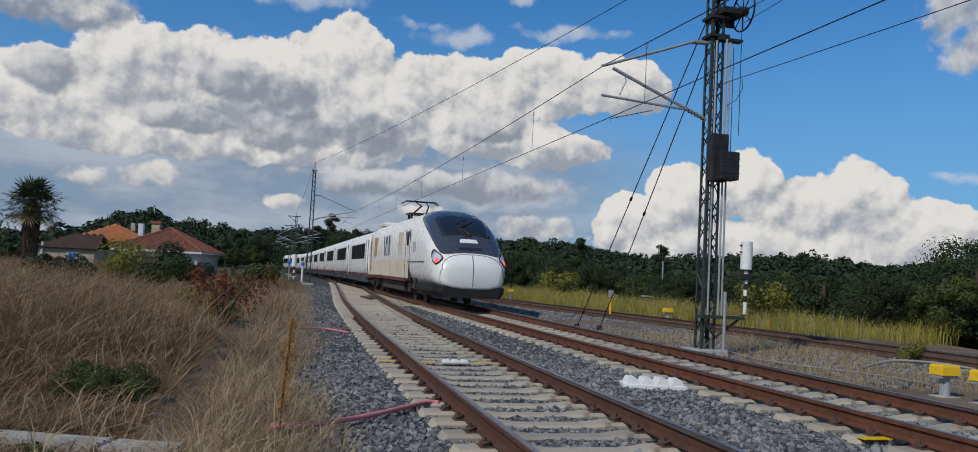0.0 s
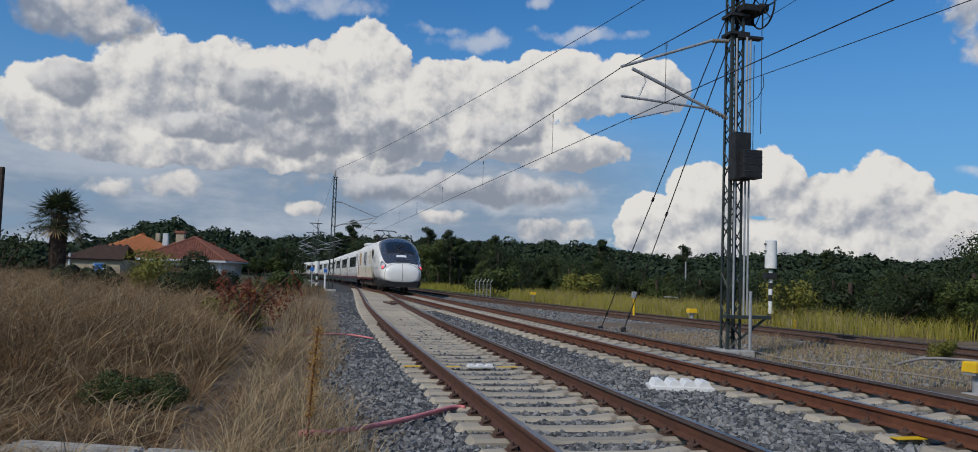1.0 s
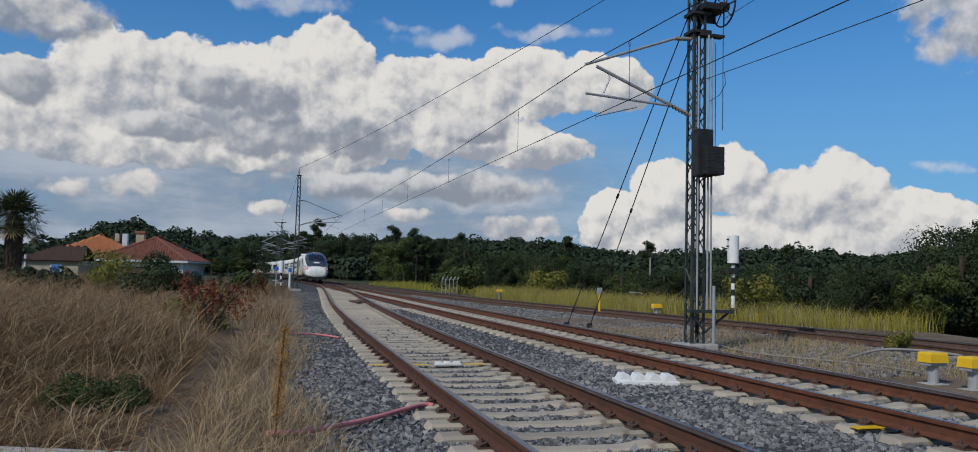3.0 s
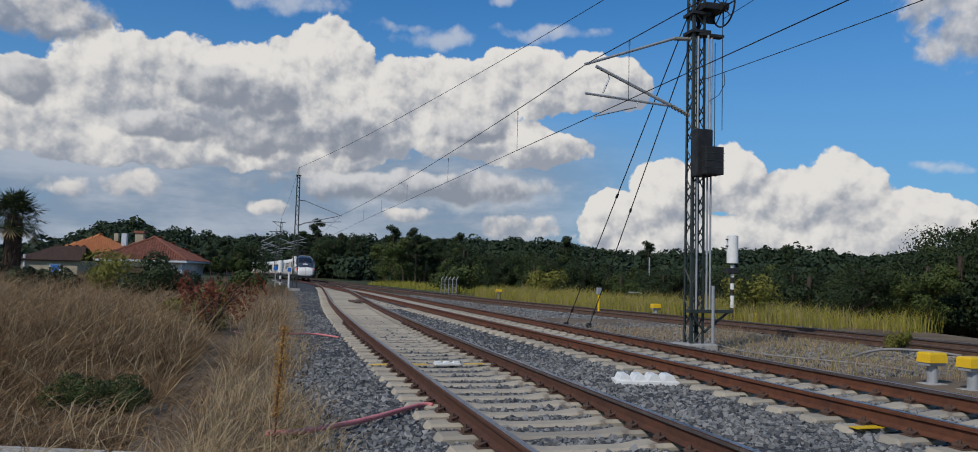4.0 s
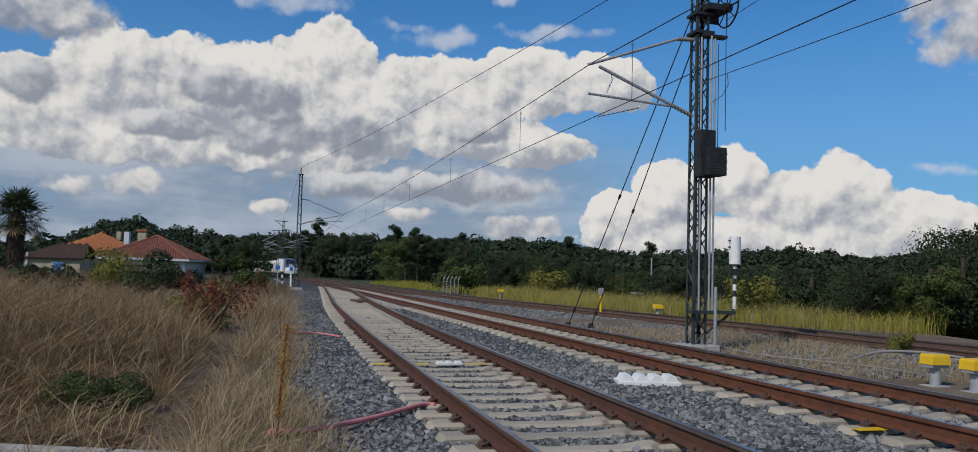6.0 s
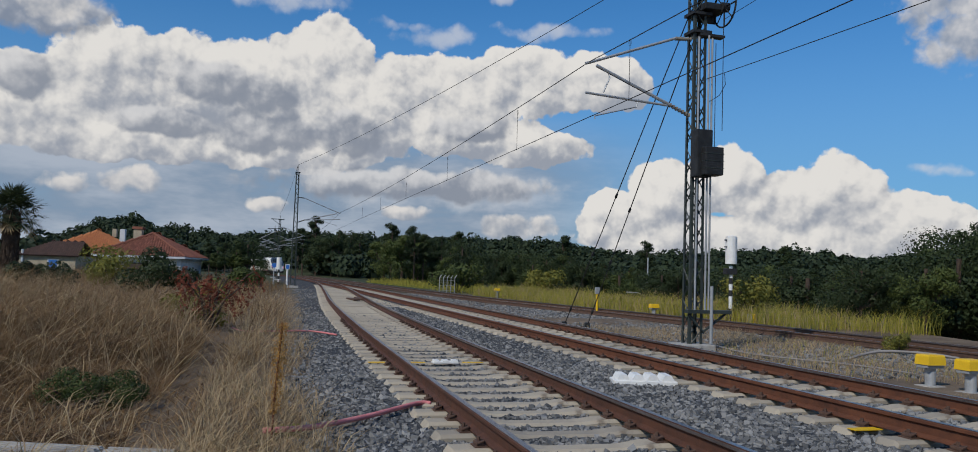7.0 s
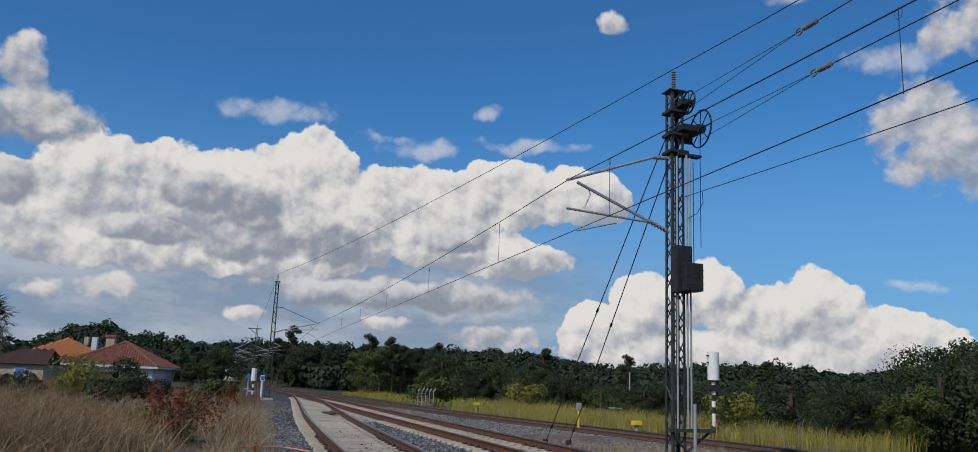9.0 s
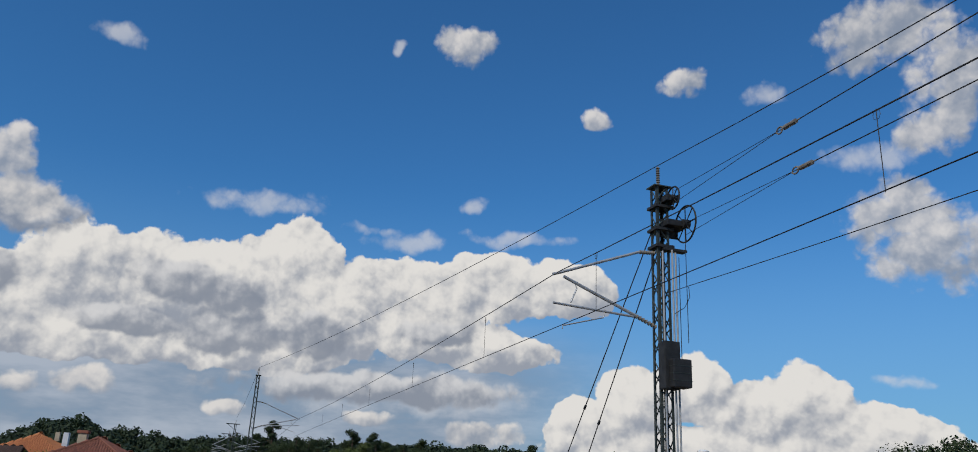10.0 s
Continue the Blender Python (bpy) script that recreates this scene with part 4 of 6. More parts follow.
def make_tension_mast():
    h = 9.1
    mast = lattice_mast(M1U, M1V, h, "dark green lattice tensioning mast with pulleys and black weights", wx=0.36, wy=0.34, taper=0.92, lean=0.0)
    z = lambda a: a - FOOT
    cantilever(mast, 2.78, z(7.14), z(6.3), z(5.27), z(5.58))
    part("top_insulator", insulator(bmesh.new(), (-0.02, 0, h), (-0.02, 0, h + 0.58), 0.055, 9), INSULATOR, mast, "ribbed post insulator")
    for x, y, zz, r, d in ((0.20, -0.34, 8.55, 0.29, 0.14), (0.52, -0.36, 7.9, 0.47, 0.42)):
        part("pulley_bracket", box(bmesh.new(), d + 0.2, 0.5, 0.16, 0.1 + d / 2, -0.12, z(zz), bevel=0.02), BLACK_IRON, mast)
        part("pulley_bracket", box(bmesh.new(), d + 0.1, 0.06, 0.36, 0.1 + d / 2, 0.1, z(zz) - 0.1, bevel=0.02), BLACK_IRON, mast)
        tension_wheel(mast, x, y, z(zz), r, "dark spoked tensioning wheel")
    for zz in (8.35, 7.75, 7.3):
        part("collar", box(bmesh.new(), 0.5, 0.46, 0.07, 0.02, 0, z(zz)), BLACK_IRON, mast)
    part("guide_bracket", box(bmesh.new(), 0.66, 0.2, 0.06, 0.28, -0.16, z(7.22)), BLACK_IRON, mast)
    for x, y, a, b in ((-0.08, -0.24, 0.55, 7.15), (0.17, -0.27, 0.62, 7.2), (0.28, -0.24, 0.62, 7.15)):
        part("guide_rod", rod(bmesh.new(), (x, y, z(a)), (x, y, z(b)), 0.024, n=10), GALVANISED, mast, "galvanised guide rod")
    w = part("counterweight", box(bmesh.new(), 0.42, 0.3, 1.12, -0.03, -0.34, z(4.32), bevel=0.025), BLACK_IRON, mast, "black stacked counterweight")
    w2 = part("counterweight", box(bmesh.new(), 0.48, 0.36, 0.66, 0.12, -0.50, z(4.12), bevel=0.025), BLACK_IRON, mast, "black stacked counterweight")
    for k in range(3):
        part("weight_joint", box(bmesh.new(), 0.495, 0.375, 0.012, 0.12, -0.50, z(3.95 + 0.17 * k)), MAST_PAINT, w2)
    part("base_bracket", box(bmesh.new(), 1.15, 0.2, 0.08, 0.3, -0.2, z(0.6)), MAST_PAINT, mast)
    part("base_bracket", rod(bmesh.new(), (0.8, -0.2, z(0.58)), (0.2, -0.15, z(0.12)), 0.03), MAST_PAINT, mast)
    part("base_bracket", rod(bmesh.new(), (-0.2, -0.2, z(0.5)), (0.2, -0.2, z(0.1)), 0.025), MAST_PAINT, mast)
    part("drain_pipe", rod(bmesh.new(), (0.33, -0.3, z(-0.15)), (0.33, -0.3, z(1.2)), 0.038, n=12), GALVANISED, mast, "pale grey pipe at the foot")
    for a, b in ((7.9, 4.9), (7.0, 4.45)):
        part("weight_rope", rod(bmesh.new(), (0.5 if a > 7.5 else 0.3, -0.36, z(a)), (0.5 if a > 7.5 else 0.3, -0.36, z(b)), 0.009, n=5), CABLE, mast)
    return mast


make_tension_mast()
MAST_2U, MAST_2V = 65.9, -4.32


def plain_mast(u, v, h, reach, label):
    mast = lattice_mast(u, v, h, label, wx=0.42, wy=0.42, z0=-0.1 + t2_z(u) - 0.04, taper=0.6)
    cantilever(mast, reach, 6.9, 5.85, 4.95, 5.35, side=1)
    part("top_insulator", insulator(bmesh.new(), (0, 0, h), (0, 0, h + 0.55), 0.05), INSULATOR, mast)
    return mast


plain_mast(MAST_2U, MAST_2V, 8.85, 3.3, "dark lattice mast with a galvanised cantilever beside the track")
for _u in (112.0, 138.0, 172.0, 210.0):
    m = plain_mast(_u, t2_v(_u) - 4.2, 7.9, 3.2, "distant lattice mast with pale cantilevers")
    part("crossbar", box(bmesh.new(), 1.7, 0.09, 0.1, -0.3, 0, 7.95), MAST_PAINT, m)
    part("crossbar", rod(bmesh.new(), (-1.0, 0, 7.95), (0, 0, 7.2), 0.03), MAST_PAINT, m)
    cantilever(m, 2.4, 6.3, 5.3, 4.6, 4.9, side=-1, name="second_cantilever")

# wires of the main track
TIP = at(M1U, M1V - 2.8)
wire("feeder_wire", sag(at(M1U, M1V - 0.02, 9.52), at(MAST_2U, MAST_2V, 9.32), 0.35) , 0.011, "thin feeder wire between mast tops")
wire("feeder_wire", sag(at(M1U, M1V - 0.02, 9.52), at(-30, M1V, 9.3), 0.95), 0.011, "thin feeder wire over the mast top")
wire("feeder_wire", sag(at(MAST_2U, MAST_2V, 9.32), at(112, t2_v(112) - 4.2, 8.4), 0.4), 0.011, "thin feeder wire between mast tops")
MESS = sag(at(M1U, -0.02, 6.31), at(MAST_2U, -0.95, 5.75), 0.24, 24)
wire("messenger_wire", MESS, 0.011, "carrying wire of the catenary")
MESS_R = sag(at(M1U, -0.02, 6.31), at(-32, 0.0, 6.3), 0.4, 24)
wire("messenger_wire", MESS_R, 0.011, "carrying wire of the catenary")
wire("contact_wire", [at(u, -0.1, 4.96) for u in range(-32, 67, 3)], 0.0095, "contact wire over the main track")
wire("messenger_wire", sag(at(MAST_2U, -0.9, 5.8), at(112, t2_v(112) - 0.9, 5.6), 0.5), 0.012, "carrying wire of the catenary")
wire("contact_wire", [at(u, t2_v(u), 5.02 + t2_z(u) - 0.04) for u in range(66, 212, 4)], 0.0095, "contact wire over the main track")


def dropper(u, pts, group="droppers"):
    zs = np.interp(u, *zip(*sorted((uv_of(p.x, p.y)[0], p.z) for p in pts)))
    bm = rod(bmesh.new(), at(u, -0.05, 4.96), at(u, -0.05, float(zs)), 0.006, n=5)
    tube(bm, [at(u + 0.06 * math.sin(t), -0.05, float(zs) - 0.08 + 0.07 * math.cos(t)) for t in np.linspace(0, 6, 9)], 0.004, 4)
    ob = new("dropper", mesh_of("dropper", bm, [CABLE]))
    tagged(ob, "thin dropper between carrying and contact wire", "dropper", group)


for _u in (24.2, 33.0, 42.0, 50.5, 59.0):
    dropper(_u, MESS)
for _u in (16.9, 9.15, 1.0, -8.0):
    dropper(_u, MESS_R)


def anchor_wire(z0, v0, u1, v1, z1, uc, label):
    """Tensioned wire: twin rope from the pulley to an insulated coupling, then one wire."""
    a = at(M1U - 0.4, v0, z0)
    end = at(u1, v1, z1)
    c = a.lerp(end, (M1U - 0.4 - uc) / (M1U - 0.4 - u1))
    d = (end - a).normalized()
    wire("tension_rope", [a + Vector((0, 0, 0.06)), c], 0.007, "steel tensioning rope at the pulley", "rope")
    wire("tension_rope", [a - Vector((0, 0, 0.26)), c], 0.007, "steel tensioning rope at the pulley", "rope")
    wire("anchor_wire", [c + d * 0.55, end], 0.0115, label)
    bm = rod(bmesh.new(), c + d * 0.12, c + d * 0.48, 0.05, n=12)
    rod(bm, c, c + d * 0.6, 0.016)
    ring_ = [c - d * 0.03 + Vector((0, 0, 0.07 * math.sin(t))) + d * 0.10 * math.cos(t) for t in np.linspace(0, 6.3, 13)]
    tube(bm, ring_, 0.018, 5)
    tagged(new("line_insulator", mesh_of("line_insulator", bm, [INSULATOR])), "brown-grey line insulator with a pulley block", "insulator", "line insulators")


anchor_wire(8.66, M1V + 0.2, -6.0, 2.7, 8.45, 14.5, "upper tensioned wire running to the mast")
anchor_wire(7.86, M1V + 0.5, -6.0, 2.6, 7.2, 14.4, "lower tensioned wire running to the mast")
wire("earth_wire", sag(at(M1U, M1V + 0.15, 6.16), at(-20, 2.7, 5.6), 0.25), 0.009, "thin earth wire running off the mast")
wire("jumper", [at(M1U - 1.0, M1V + 0.14, 6.1), at(M1U - 1.0, M1V + 0.16, 5.85), at(M1U - 0.7, M1V + 0.2, 5.66), at(M1U - 0.2, M1V + 0.22, 5.6)], 0.008, "looped jumper cable beside the mast", "cable")
for _z, _u, _v in ((7.85, 25.6, 2.15), (7.0, 25.2, 2.75)):
    a, b = at(M1U, M1V - 0.17, _z), at(_u, _v, -0.2)
    g = root("guy_wire", pose(0, 0, 0), "black stay wire from the mast to the ground", "guy wire", "guy wires")
    part("stay", rod(bmesh.new(), a, b, 0.014, n=6), CABLE, g)
    for k in (0.52, 0.72, 0.93):
        part("clamp", rod(bmesh.new(), a.lerp(b, k), a.lerp(b, k + 0.012), 0.035, n=8), BLACK_IRON, g)
    part("anchor", box(bmesh.new(), 0.16, 0.16, 0.24, *(b + Vector((0, 0, 0.0))), bevel=0.03), BLACK_IRON, g)
# ---- grass and weeds ----
def fan(rng, n, a0, a1, d0, d1, power=1.6):
    """Ground places in a sector seen from the standpoint, denser close by."""
    a = np.radians(rng.uniform(a0, a1, n))
    d = d0 + (d1 - d0) * rng.uniform(0, 1, n) ** power
    return np.stack([d * np.sin(a), d * np.cos(a)], 1)


def rooted(xy, keep):
    xy = np.array([p for p in xy if keep(*p)])
    return xy, np.array([ground_z(x, y) for x, y in xy])


def path_x(y):
    """Middle of the trodden path between field and ballast."""
    return float(np.interp(y, (5.8, 8.3, 12.2, 19.0, 40.0), (-2.4, -3.1, -4.15, -5.95, -11.5)))


def in_field(x, y):
    u, v = uv_of(x, y)
    n = noise.noise(Vector((x * 0.45, y * 0.45, 7)))
    path = abs(x - path_x(y)) < 0.28 and 5.6 < y < 19.5
    bush = ((x + 3.75) / 0.6) ** 2 + ((y - 8.0) / 0.5) ** 2 < 1 or ((x + 3.0) / 1.1) ** 2 + ((y - 5.95) / 0.35) ** 2 < 1
    return v < edge_v(u) - (0.55 if u < 20 else 0.2) - 0.4 * n and not path and not bush and ((x + 5.7) / 0.9) ** 2 + ((y - 16.2) / 1.9) ** 2 > 1 and (x < path_x(y) or n > 0.08)


def at_rim(x, y):
    u, v = uv_of(x, y)
    return path_x(y) + 0.2 < x and edge_v(u) - 2.4 < v < edge_v(u) + 0.15 + 0.5 * noise.noise(Vector((x, y, 4)))


def make_grass():
    rng = np.random.default_rng(11)
    xy, z = rooted(fan(rng, 66000, -40, 2, 5.2, 17, 1.1), in_field)
    tuft = np.array([0.72 + 0.55 * noise.noise(Vector((x * 0.8, y * 0.8, 1))) + 0.35 * noise.noise(Vector((x * 2.4, y * 2.4, 9))) for x, y in xy])
    close = np.array([0.34 + 0.66 * smooth(8.5, 13.5, math.hypot(x, y)) for x, y in xy])
    side = np.array([0.5 + 0.5 * smooth(0.1, 1.6, path_x(y) - x) for x, y in xy])
    v, f = blades(rng, xy, z, 0.92 * tuft * side * close, 0.009, 1.1, 1.0)
    bulk_blades("dry_grass", v, f, DRY_GRASS, "tangled dry brown grass beside the track")
    xy, z = rooted(fan(rng, 26000, -40, 2, 15, 60, 1.3), in_field)
    v, f = blades(rng, xy, z, 0.85, 0.014, 0.5, 0.5)
    bulk_blades("dry_grass_far", v, f, DRY_GRASS, "field of dry brown grass before the houses")
    xy, z = rooted(fan(rng, 8500, -40, 0, 5.2, 26, 1.0), in_field)
    close = np.array([0.4 + 0.6 * smooth(9, 13, math.hypot(x, y)) for x, y in xy])
    v, f = blades(rng, xy, z, 1.1 * close, 0.0085, 1.5, 1.1)
    bulk_blades("straw_stalks", v, f, STRAW, "pale bent straw stalks over the dry grass")
    xy, z = rooted(fan(rng, 34000, -32, 4, 4.6, 40, 1.4), at_rim)
    v, f = blades(rng, xy, z, 0.40, 0.007, 1.1, 0.8)
    bulk_blades("rim_grass", v, f, STRAW, "sparse short straw at the rim of the ballast")
    # fallen thatch on the ground
    xy, z = rooted(fan(rng, 16000, -40, 2, 4.6, 20, 1.2), lambda x, y: uv_of(x, y)[1] < edge_v(uv_of(x, y)[0]) - 0.1)
    v, f = blades(rng, xy, z, 0.16, 0.010, 3.2, 2.0)
    bulk_blades("fallen_straw", v, f, DRY_GRASS, "mat of fallen dry grass on the earth")

    def strip(n, u0, u1, v0, v1, h, w, mat, name, label, lean=0.35):
        u = rng.uniform(u0, u1, n)
        vv = rng.uniform(0, 1, n)
        pts = []
        for a, b in zip(u, vv):
            lo = max(v0, t3_v(a) + 1.75) if v0 > 8 else v0
            hi = v1 if v0 > 8 else min(v1, t3_v(a) - 1.6)
            if hi > lo:
                p = at(a, lo + (hi - lo) * b)
                if noise.noise(Vector((p.x * 0.35, p.y * 0.35, 2))) > (-0.25 if v0 < 8 else -0.12 + 0.3 * rng.normal()):
                    pts.append((p.x, p.y))
        pts = np.array(pts)
        z = np.array([ground_z(x, y) for x, y in pts])
        tuft = np.array([0.85 + 0.7 * noise.noise(Vector((x * 0.5, y * 0.5, 4))) for x, y in pts])
        v, f = blades(rng, pts, z, h * tuft, w, lean, 0.35)
        bulk_blades(name, v, f, mat, label)

    strip(24000, 24.5, 60, 8.2, 16, 1.0, 0.016, YELLOW_GRASS, "yellow_grass", "tall yellow-green grass beyond the side track")
    strip(9000, 55, 120, 8.2, 15, 0.9, 0.03, YELLOW_GRASS, "yellow_grass_far", "tall yellow-green grass along the line")
    strip(7000, 24.5, 60, 8.2, 15, 1.1, 0.012, STRAW, "ripe_grass", "pale ripe stalks among the green grass")
    strip(12000, 5, 26, 2.6, 7.8, 0.26, 0.007, STRAW, "verge_grass", "thin dry grass between two tracks", 0.7)
    strip(1000, 5, 20, 2.7, 7.6, 0.38, 0.007, YELLOW_GRASS, "verge_weeds", "thin greenish weeds between two tracks", 0.5)


make_grass()


# ---- shrubs and trees ----
def lobes(rng, n, centre, spread, radius):
    """Leaf places in the outer shell of several overlapping lumps."""
    c = np.asarray(centre) + rng.normal(size=(n, 3)) * np.asarray(spread)
    return c, np.abs(radius * rng.uniform(0.65, 1.25, n))


def shell(rng, cs, rs, count, squash=0.8, inner=0.55):
    k = rng.integers(0, len(cs), count)
    d = rng.normal(size=(count, 3))
    d /= np.linalg.norm(d, axis=1)[:, None]
    way = d.copy()
    d[:, 2] *= squash
    return cs[k] + d * (rs[k] * rng.uniform(inner, 1.05, count) ** 0.7)[:, None], way


def shrub(name, x, y, w, h, count, size, mat, label, seed, depth=None):
    rng = np.random.default_rng(seed)
    z = ground_z(x, y) - 0.05
    ob = root(name, pose(x, y, z), label, "shrub", "shrubs")
    cs, rs = lobes(rng, 9, (0, 0, h * 0.55), (w * 0.24, (depth or w) * 0.24, h * 0.14), min(w, h) * 0.32)
    v, f = leaves(rng, shell(rng, cs, rs, count), size)
    v[:, :, 2] = np.maximum(v[:, :, 2], 0.0)
    bulk("foliage", v, f, mat, "", "", kind="", parent=ob)
    for k in range(7):
        part("stem", tube(bmesh.new(), [(0, 0, 0), tuple(cs[k] * (0.4, 0.4, 0.5)), tuple(cs[k])], 0.008 + 0.006 * h, 5), BARK, ob)
    return ob


shrub("shrub", -3.75, 8.0, 1.1, 0.46, 6500, 0.013, LEAF_MID, "low dark green weed clump in dry grass", 17, 0.7)
shrub("shrub", -2.98, 5.4, 0.4, 0.2, 500, 0.02, LEAF_MID, "small green weed beside concrete slabs", 2)
shrub("shrub", -10.65, 25.5, 1.4, 1.85, 5200, 0.05, LEAF_DARK, "dark green shrub in front of the house", 3)
shrub("shrub", -13.3, 28.0, 1.7, 1.65, 3600, 0.045, LEAF_YELLOW, "yellowing shrub in the dry grass", 4)
shrub("shrub", -15.6, 28.0, 2.2, 1.2, 2000, 0.07, LEAF_DARK, "dark shrub before the stone house", 5)
shrub("shrub", -6.6, 18.4, 1.1, 1.0, 1200, 0.05, LEAF_YELLOW, "yellow-green shrub under reddened leaves", 6)
shrub("shrub", -13.6, 46.0, 3.4, 1.7, 2600, 0.10, LEAF_MID, "green shrub with pale blossom beside the track", 7)
shrub("shrub", 11.0, 31.5 + 2, 2.4, 2.1, 1800, 0.07, LEAF_YELLOW, "rust and yellow shrub behind the grass", 8)
shrub("shrub", 10.0, 19.5, 0.65, 0.6, 2600, 0.022, LEAF_YELLOW, "feathery yellow-green weed at the side track", 9)
shrub("shrub", 4.6, 62.0, 3.6, 2.6, 2000, 0.12, LEAF_YELLOW, "light green shrub behind the grass", 10)
shrub("shrub", -2.4, 66.0, 3.6, 2.8, 2000, 0.12, LEAF_MID, "light green creeper over a fence", 12)
shrub("shrub", -22.5, 33.5, 2.6, 2.6, 700, 0.07, LEAF_DARK, "thin bare-branched shrub beside the palm", 13)
shrub("shrub", -1.8, 7.6, 0.22, 0.2, 160, 0.03, LEAF_YELLOW, "small bright green weed at the ballast", 14)


def red_shrub():
    """Long stems with hanging reddened leaves."""
    rng = np.random.default_rng(21)
    x, y = -6.05, 17.6
    ob = root("sumac", pose(x, y, ground_z(x, y) - 0.05), "shrub with hanging reddened leaves", "shrub", "shrubs")
    spots = []
    for k in range(11):
        t = rng.uniform(0, 6.28)
        r = rng.uniform(0.3, 0.95)
        top = np.array([r * math.cos(t), 0.6 * r * math.sin(t), rng.uniform(0.8, 1.5)])
        part("stem", tube(bmesh.new(), [(0, 0, 0), tuple(top * (0.45, 0.45, 0.7)), tuple(top)], 0.016, 5), BARK, ob)
        for _ in range(17):
            q = top * rng.uniform(0.65, 1.05) + rng.normal(size=3) * (0.1, 0.1, 0.05)
            for j in range(7):
                spots.append(q + np.array([0.035 * j * math.cos(t), 0.035 * j * math.sin(t), -0.045 * j]) + rng.normal(size=3) * 0.02)
    v, f = leaves(rng, np.array(spots), 0.045, 0.4)
    bulk("foliage", v, f, LEAF_RED, "", "", kind="", parent=ob)


red_shrub()


def tall_weed():
    """An upright dry stalk, rust-yellow, with fine side twigs."""
    rng = np.random.default_rng(22)
    x, y = -1.9, 7.3
    ob = root("tall_weed", pose(x, y, ground_z(x, y) - 0.03), "upright rust-yellow dry weed at the rim of the ballast", "weed")
    bm = tube(bmesh.new(), [(0, 0, 0), (0.01, 0, 0.4), (0.03, 0.01, 0.8), (0.05, 0.0, 1.12)], 0.011, 6)
    part("stalk", bm, RUST, ob)
    spots = []
    for k in range(1500):
        z = rng.uniform(0.3, 1.12)
        r = 0.07 * (1 - abs(z - 0.75) / 0.7) + 0.02
        spots.append((0.05 * z + rng.normal() * r * 0.45, rng.normal() * r * 0.45, z))
    v, f = leaves(rng, np.array(spots), 0.012, 0.3)
    m = material("rust_yellow_seed", (0.46, 0.26, 0.06), (0.28, 0.13, 0.035), 0.85, per="island", bump=0)
    bulk("seed_plume", v, f, m, "", "", kind="stuff", parent=ob)


tall_weed()


def broadleaf(seed, h=7.0, w=5.0, count=8000, leaf=0.105, mat=LEAF_DARK, lumps=22, name="tree", label="dense dark green broadleaf tree"):
    """Tapered trunk, limbs, and a crown of many leaf clumps."""
    rng = np.random.default_rng(seed)
    tree = root(name, pose(0, 0, -50), label, "tree", "trees")
    bm = tube(bmesh.new(), [(0, 0, 0), (0.08, 0.05, h * 0.25), (0.0, 0.1, h * 0.5), (0.05, 0.0, h * 0.85)], h * 0.022, 7)
    cs, rs = lobes(rng, lumps, (0, 0, h * 0.56), (w * 0.25, w * 0.25, h * 0.17), w * 0.19)
    cs[:, 2] = np.clip(cs[:, 2], h * 0.16, h - rs * 0.8)
    for c in cs[:9]:
        tube(bm, [(0.04, 0.03, h * 0.3), tuple((c + np.array([0, 0, h * 0.3])) / 2), tuple(c)], h * 0.008, 5)
    part("trunk", bm, BARK, tree, "bark-covered trunk and limbs")
    v, f = leaves(rng, shell(rng, cs, rs, count, 0.85, 0.4), leaf)
    bulk("crown", v, f, mat, "", "", kind="", parent=tree)
    return tree


def pine(seed, h=9.0, count=4200):
    """Umbrella-topped pine with clumps on bare limbs."""
    rng = np.random.default_rng(seed)
    tree = root("pine_tree", pose(0, 0, -50), "tall dark pine with clumped crown", "tree", "trees")
    bm = tube(bmesh.new(), [(0, 0, 0), (0.1, 0.0, h * 0.4), (0.0, 0.1, h * 0.95)], h * 0.016, 6)
    cs = []
    for k in range(16):
        z = h * (0.42 + 0.55 * k / 15)
        r = h * 0.24 * (1 - 0.72 * (k / 15)) * rng.uniform(0.5, 1.1)
        t = rng.uniform(0, 6.28)
        c = np.array([r * math.cos(t), r * math.sin(t), z])
        tube(bm, [(0, 0, z - 0.3), tuple(c)], h * 0.006, 5)
        cs.append(c)
    part("trunk", bm, BARK, tree)
    cs = np.array(cs)
    v, f = leaves(rng, shell(rng, cs, np.full(len(cs), h * 0.095), count, 0.6, 0.3), 0.12)
    bulk("crown", v, f, LEAF_DARK, "", "", kind="", parent=tree)
    return tree


TREE_TOPS = [(-40, 1.5), (-24, 1.3), (-20, 1.4), (-17, 1.8), (-14, 2.2), (-12.5, 3.3), (-10, 2.6), (-6.6, 3.4), (-4, 2.6), (0, 2.0), (5, 1.6), (9, 1.2), (14, 1.1), (20, 1.3), (25, 1.2), (27.5, 2.0), (29, 2.8), (31, 4.1), (36, 4.4), (60, 3.0)]


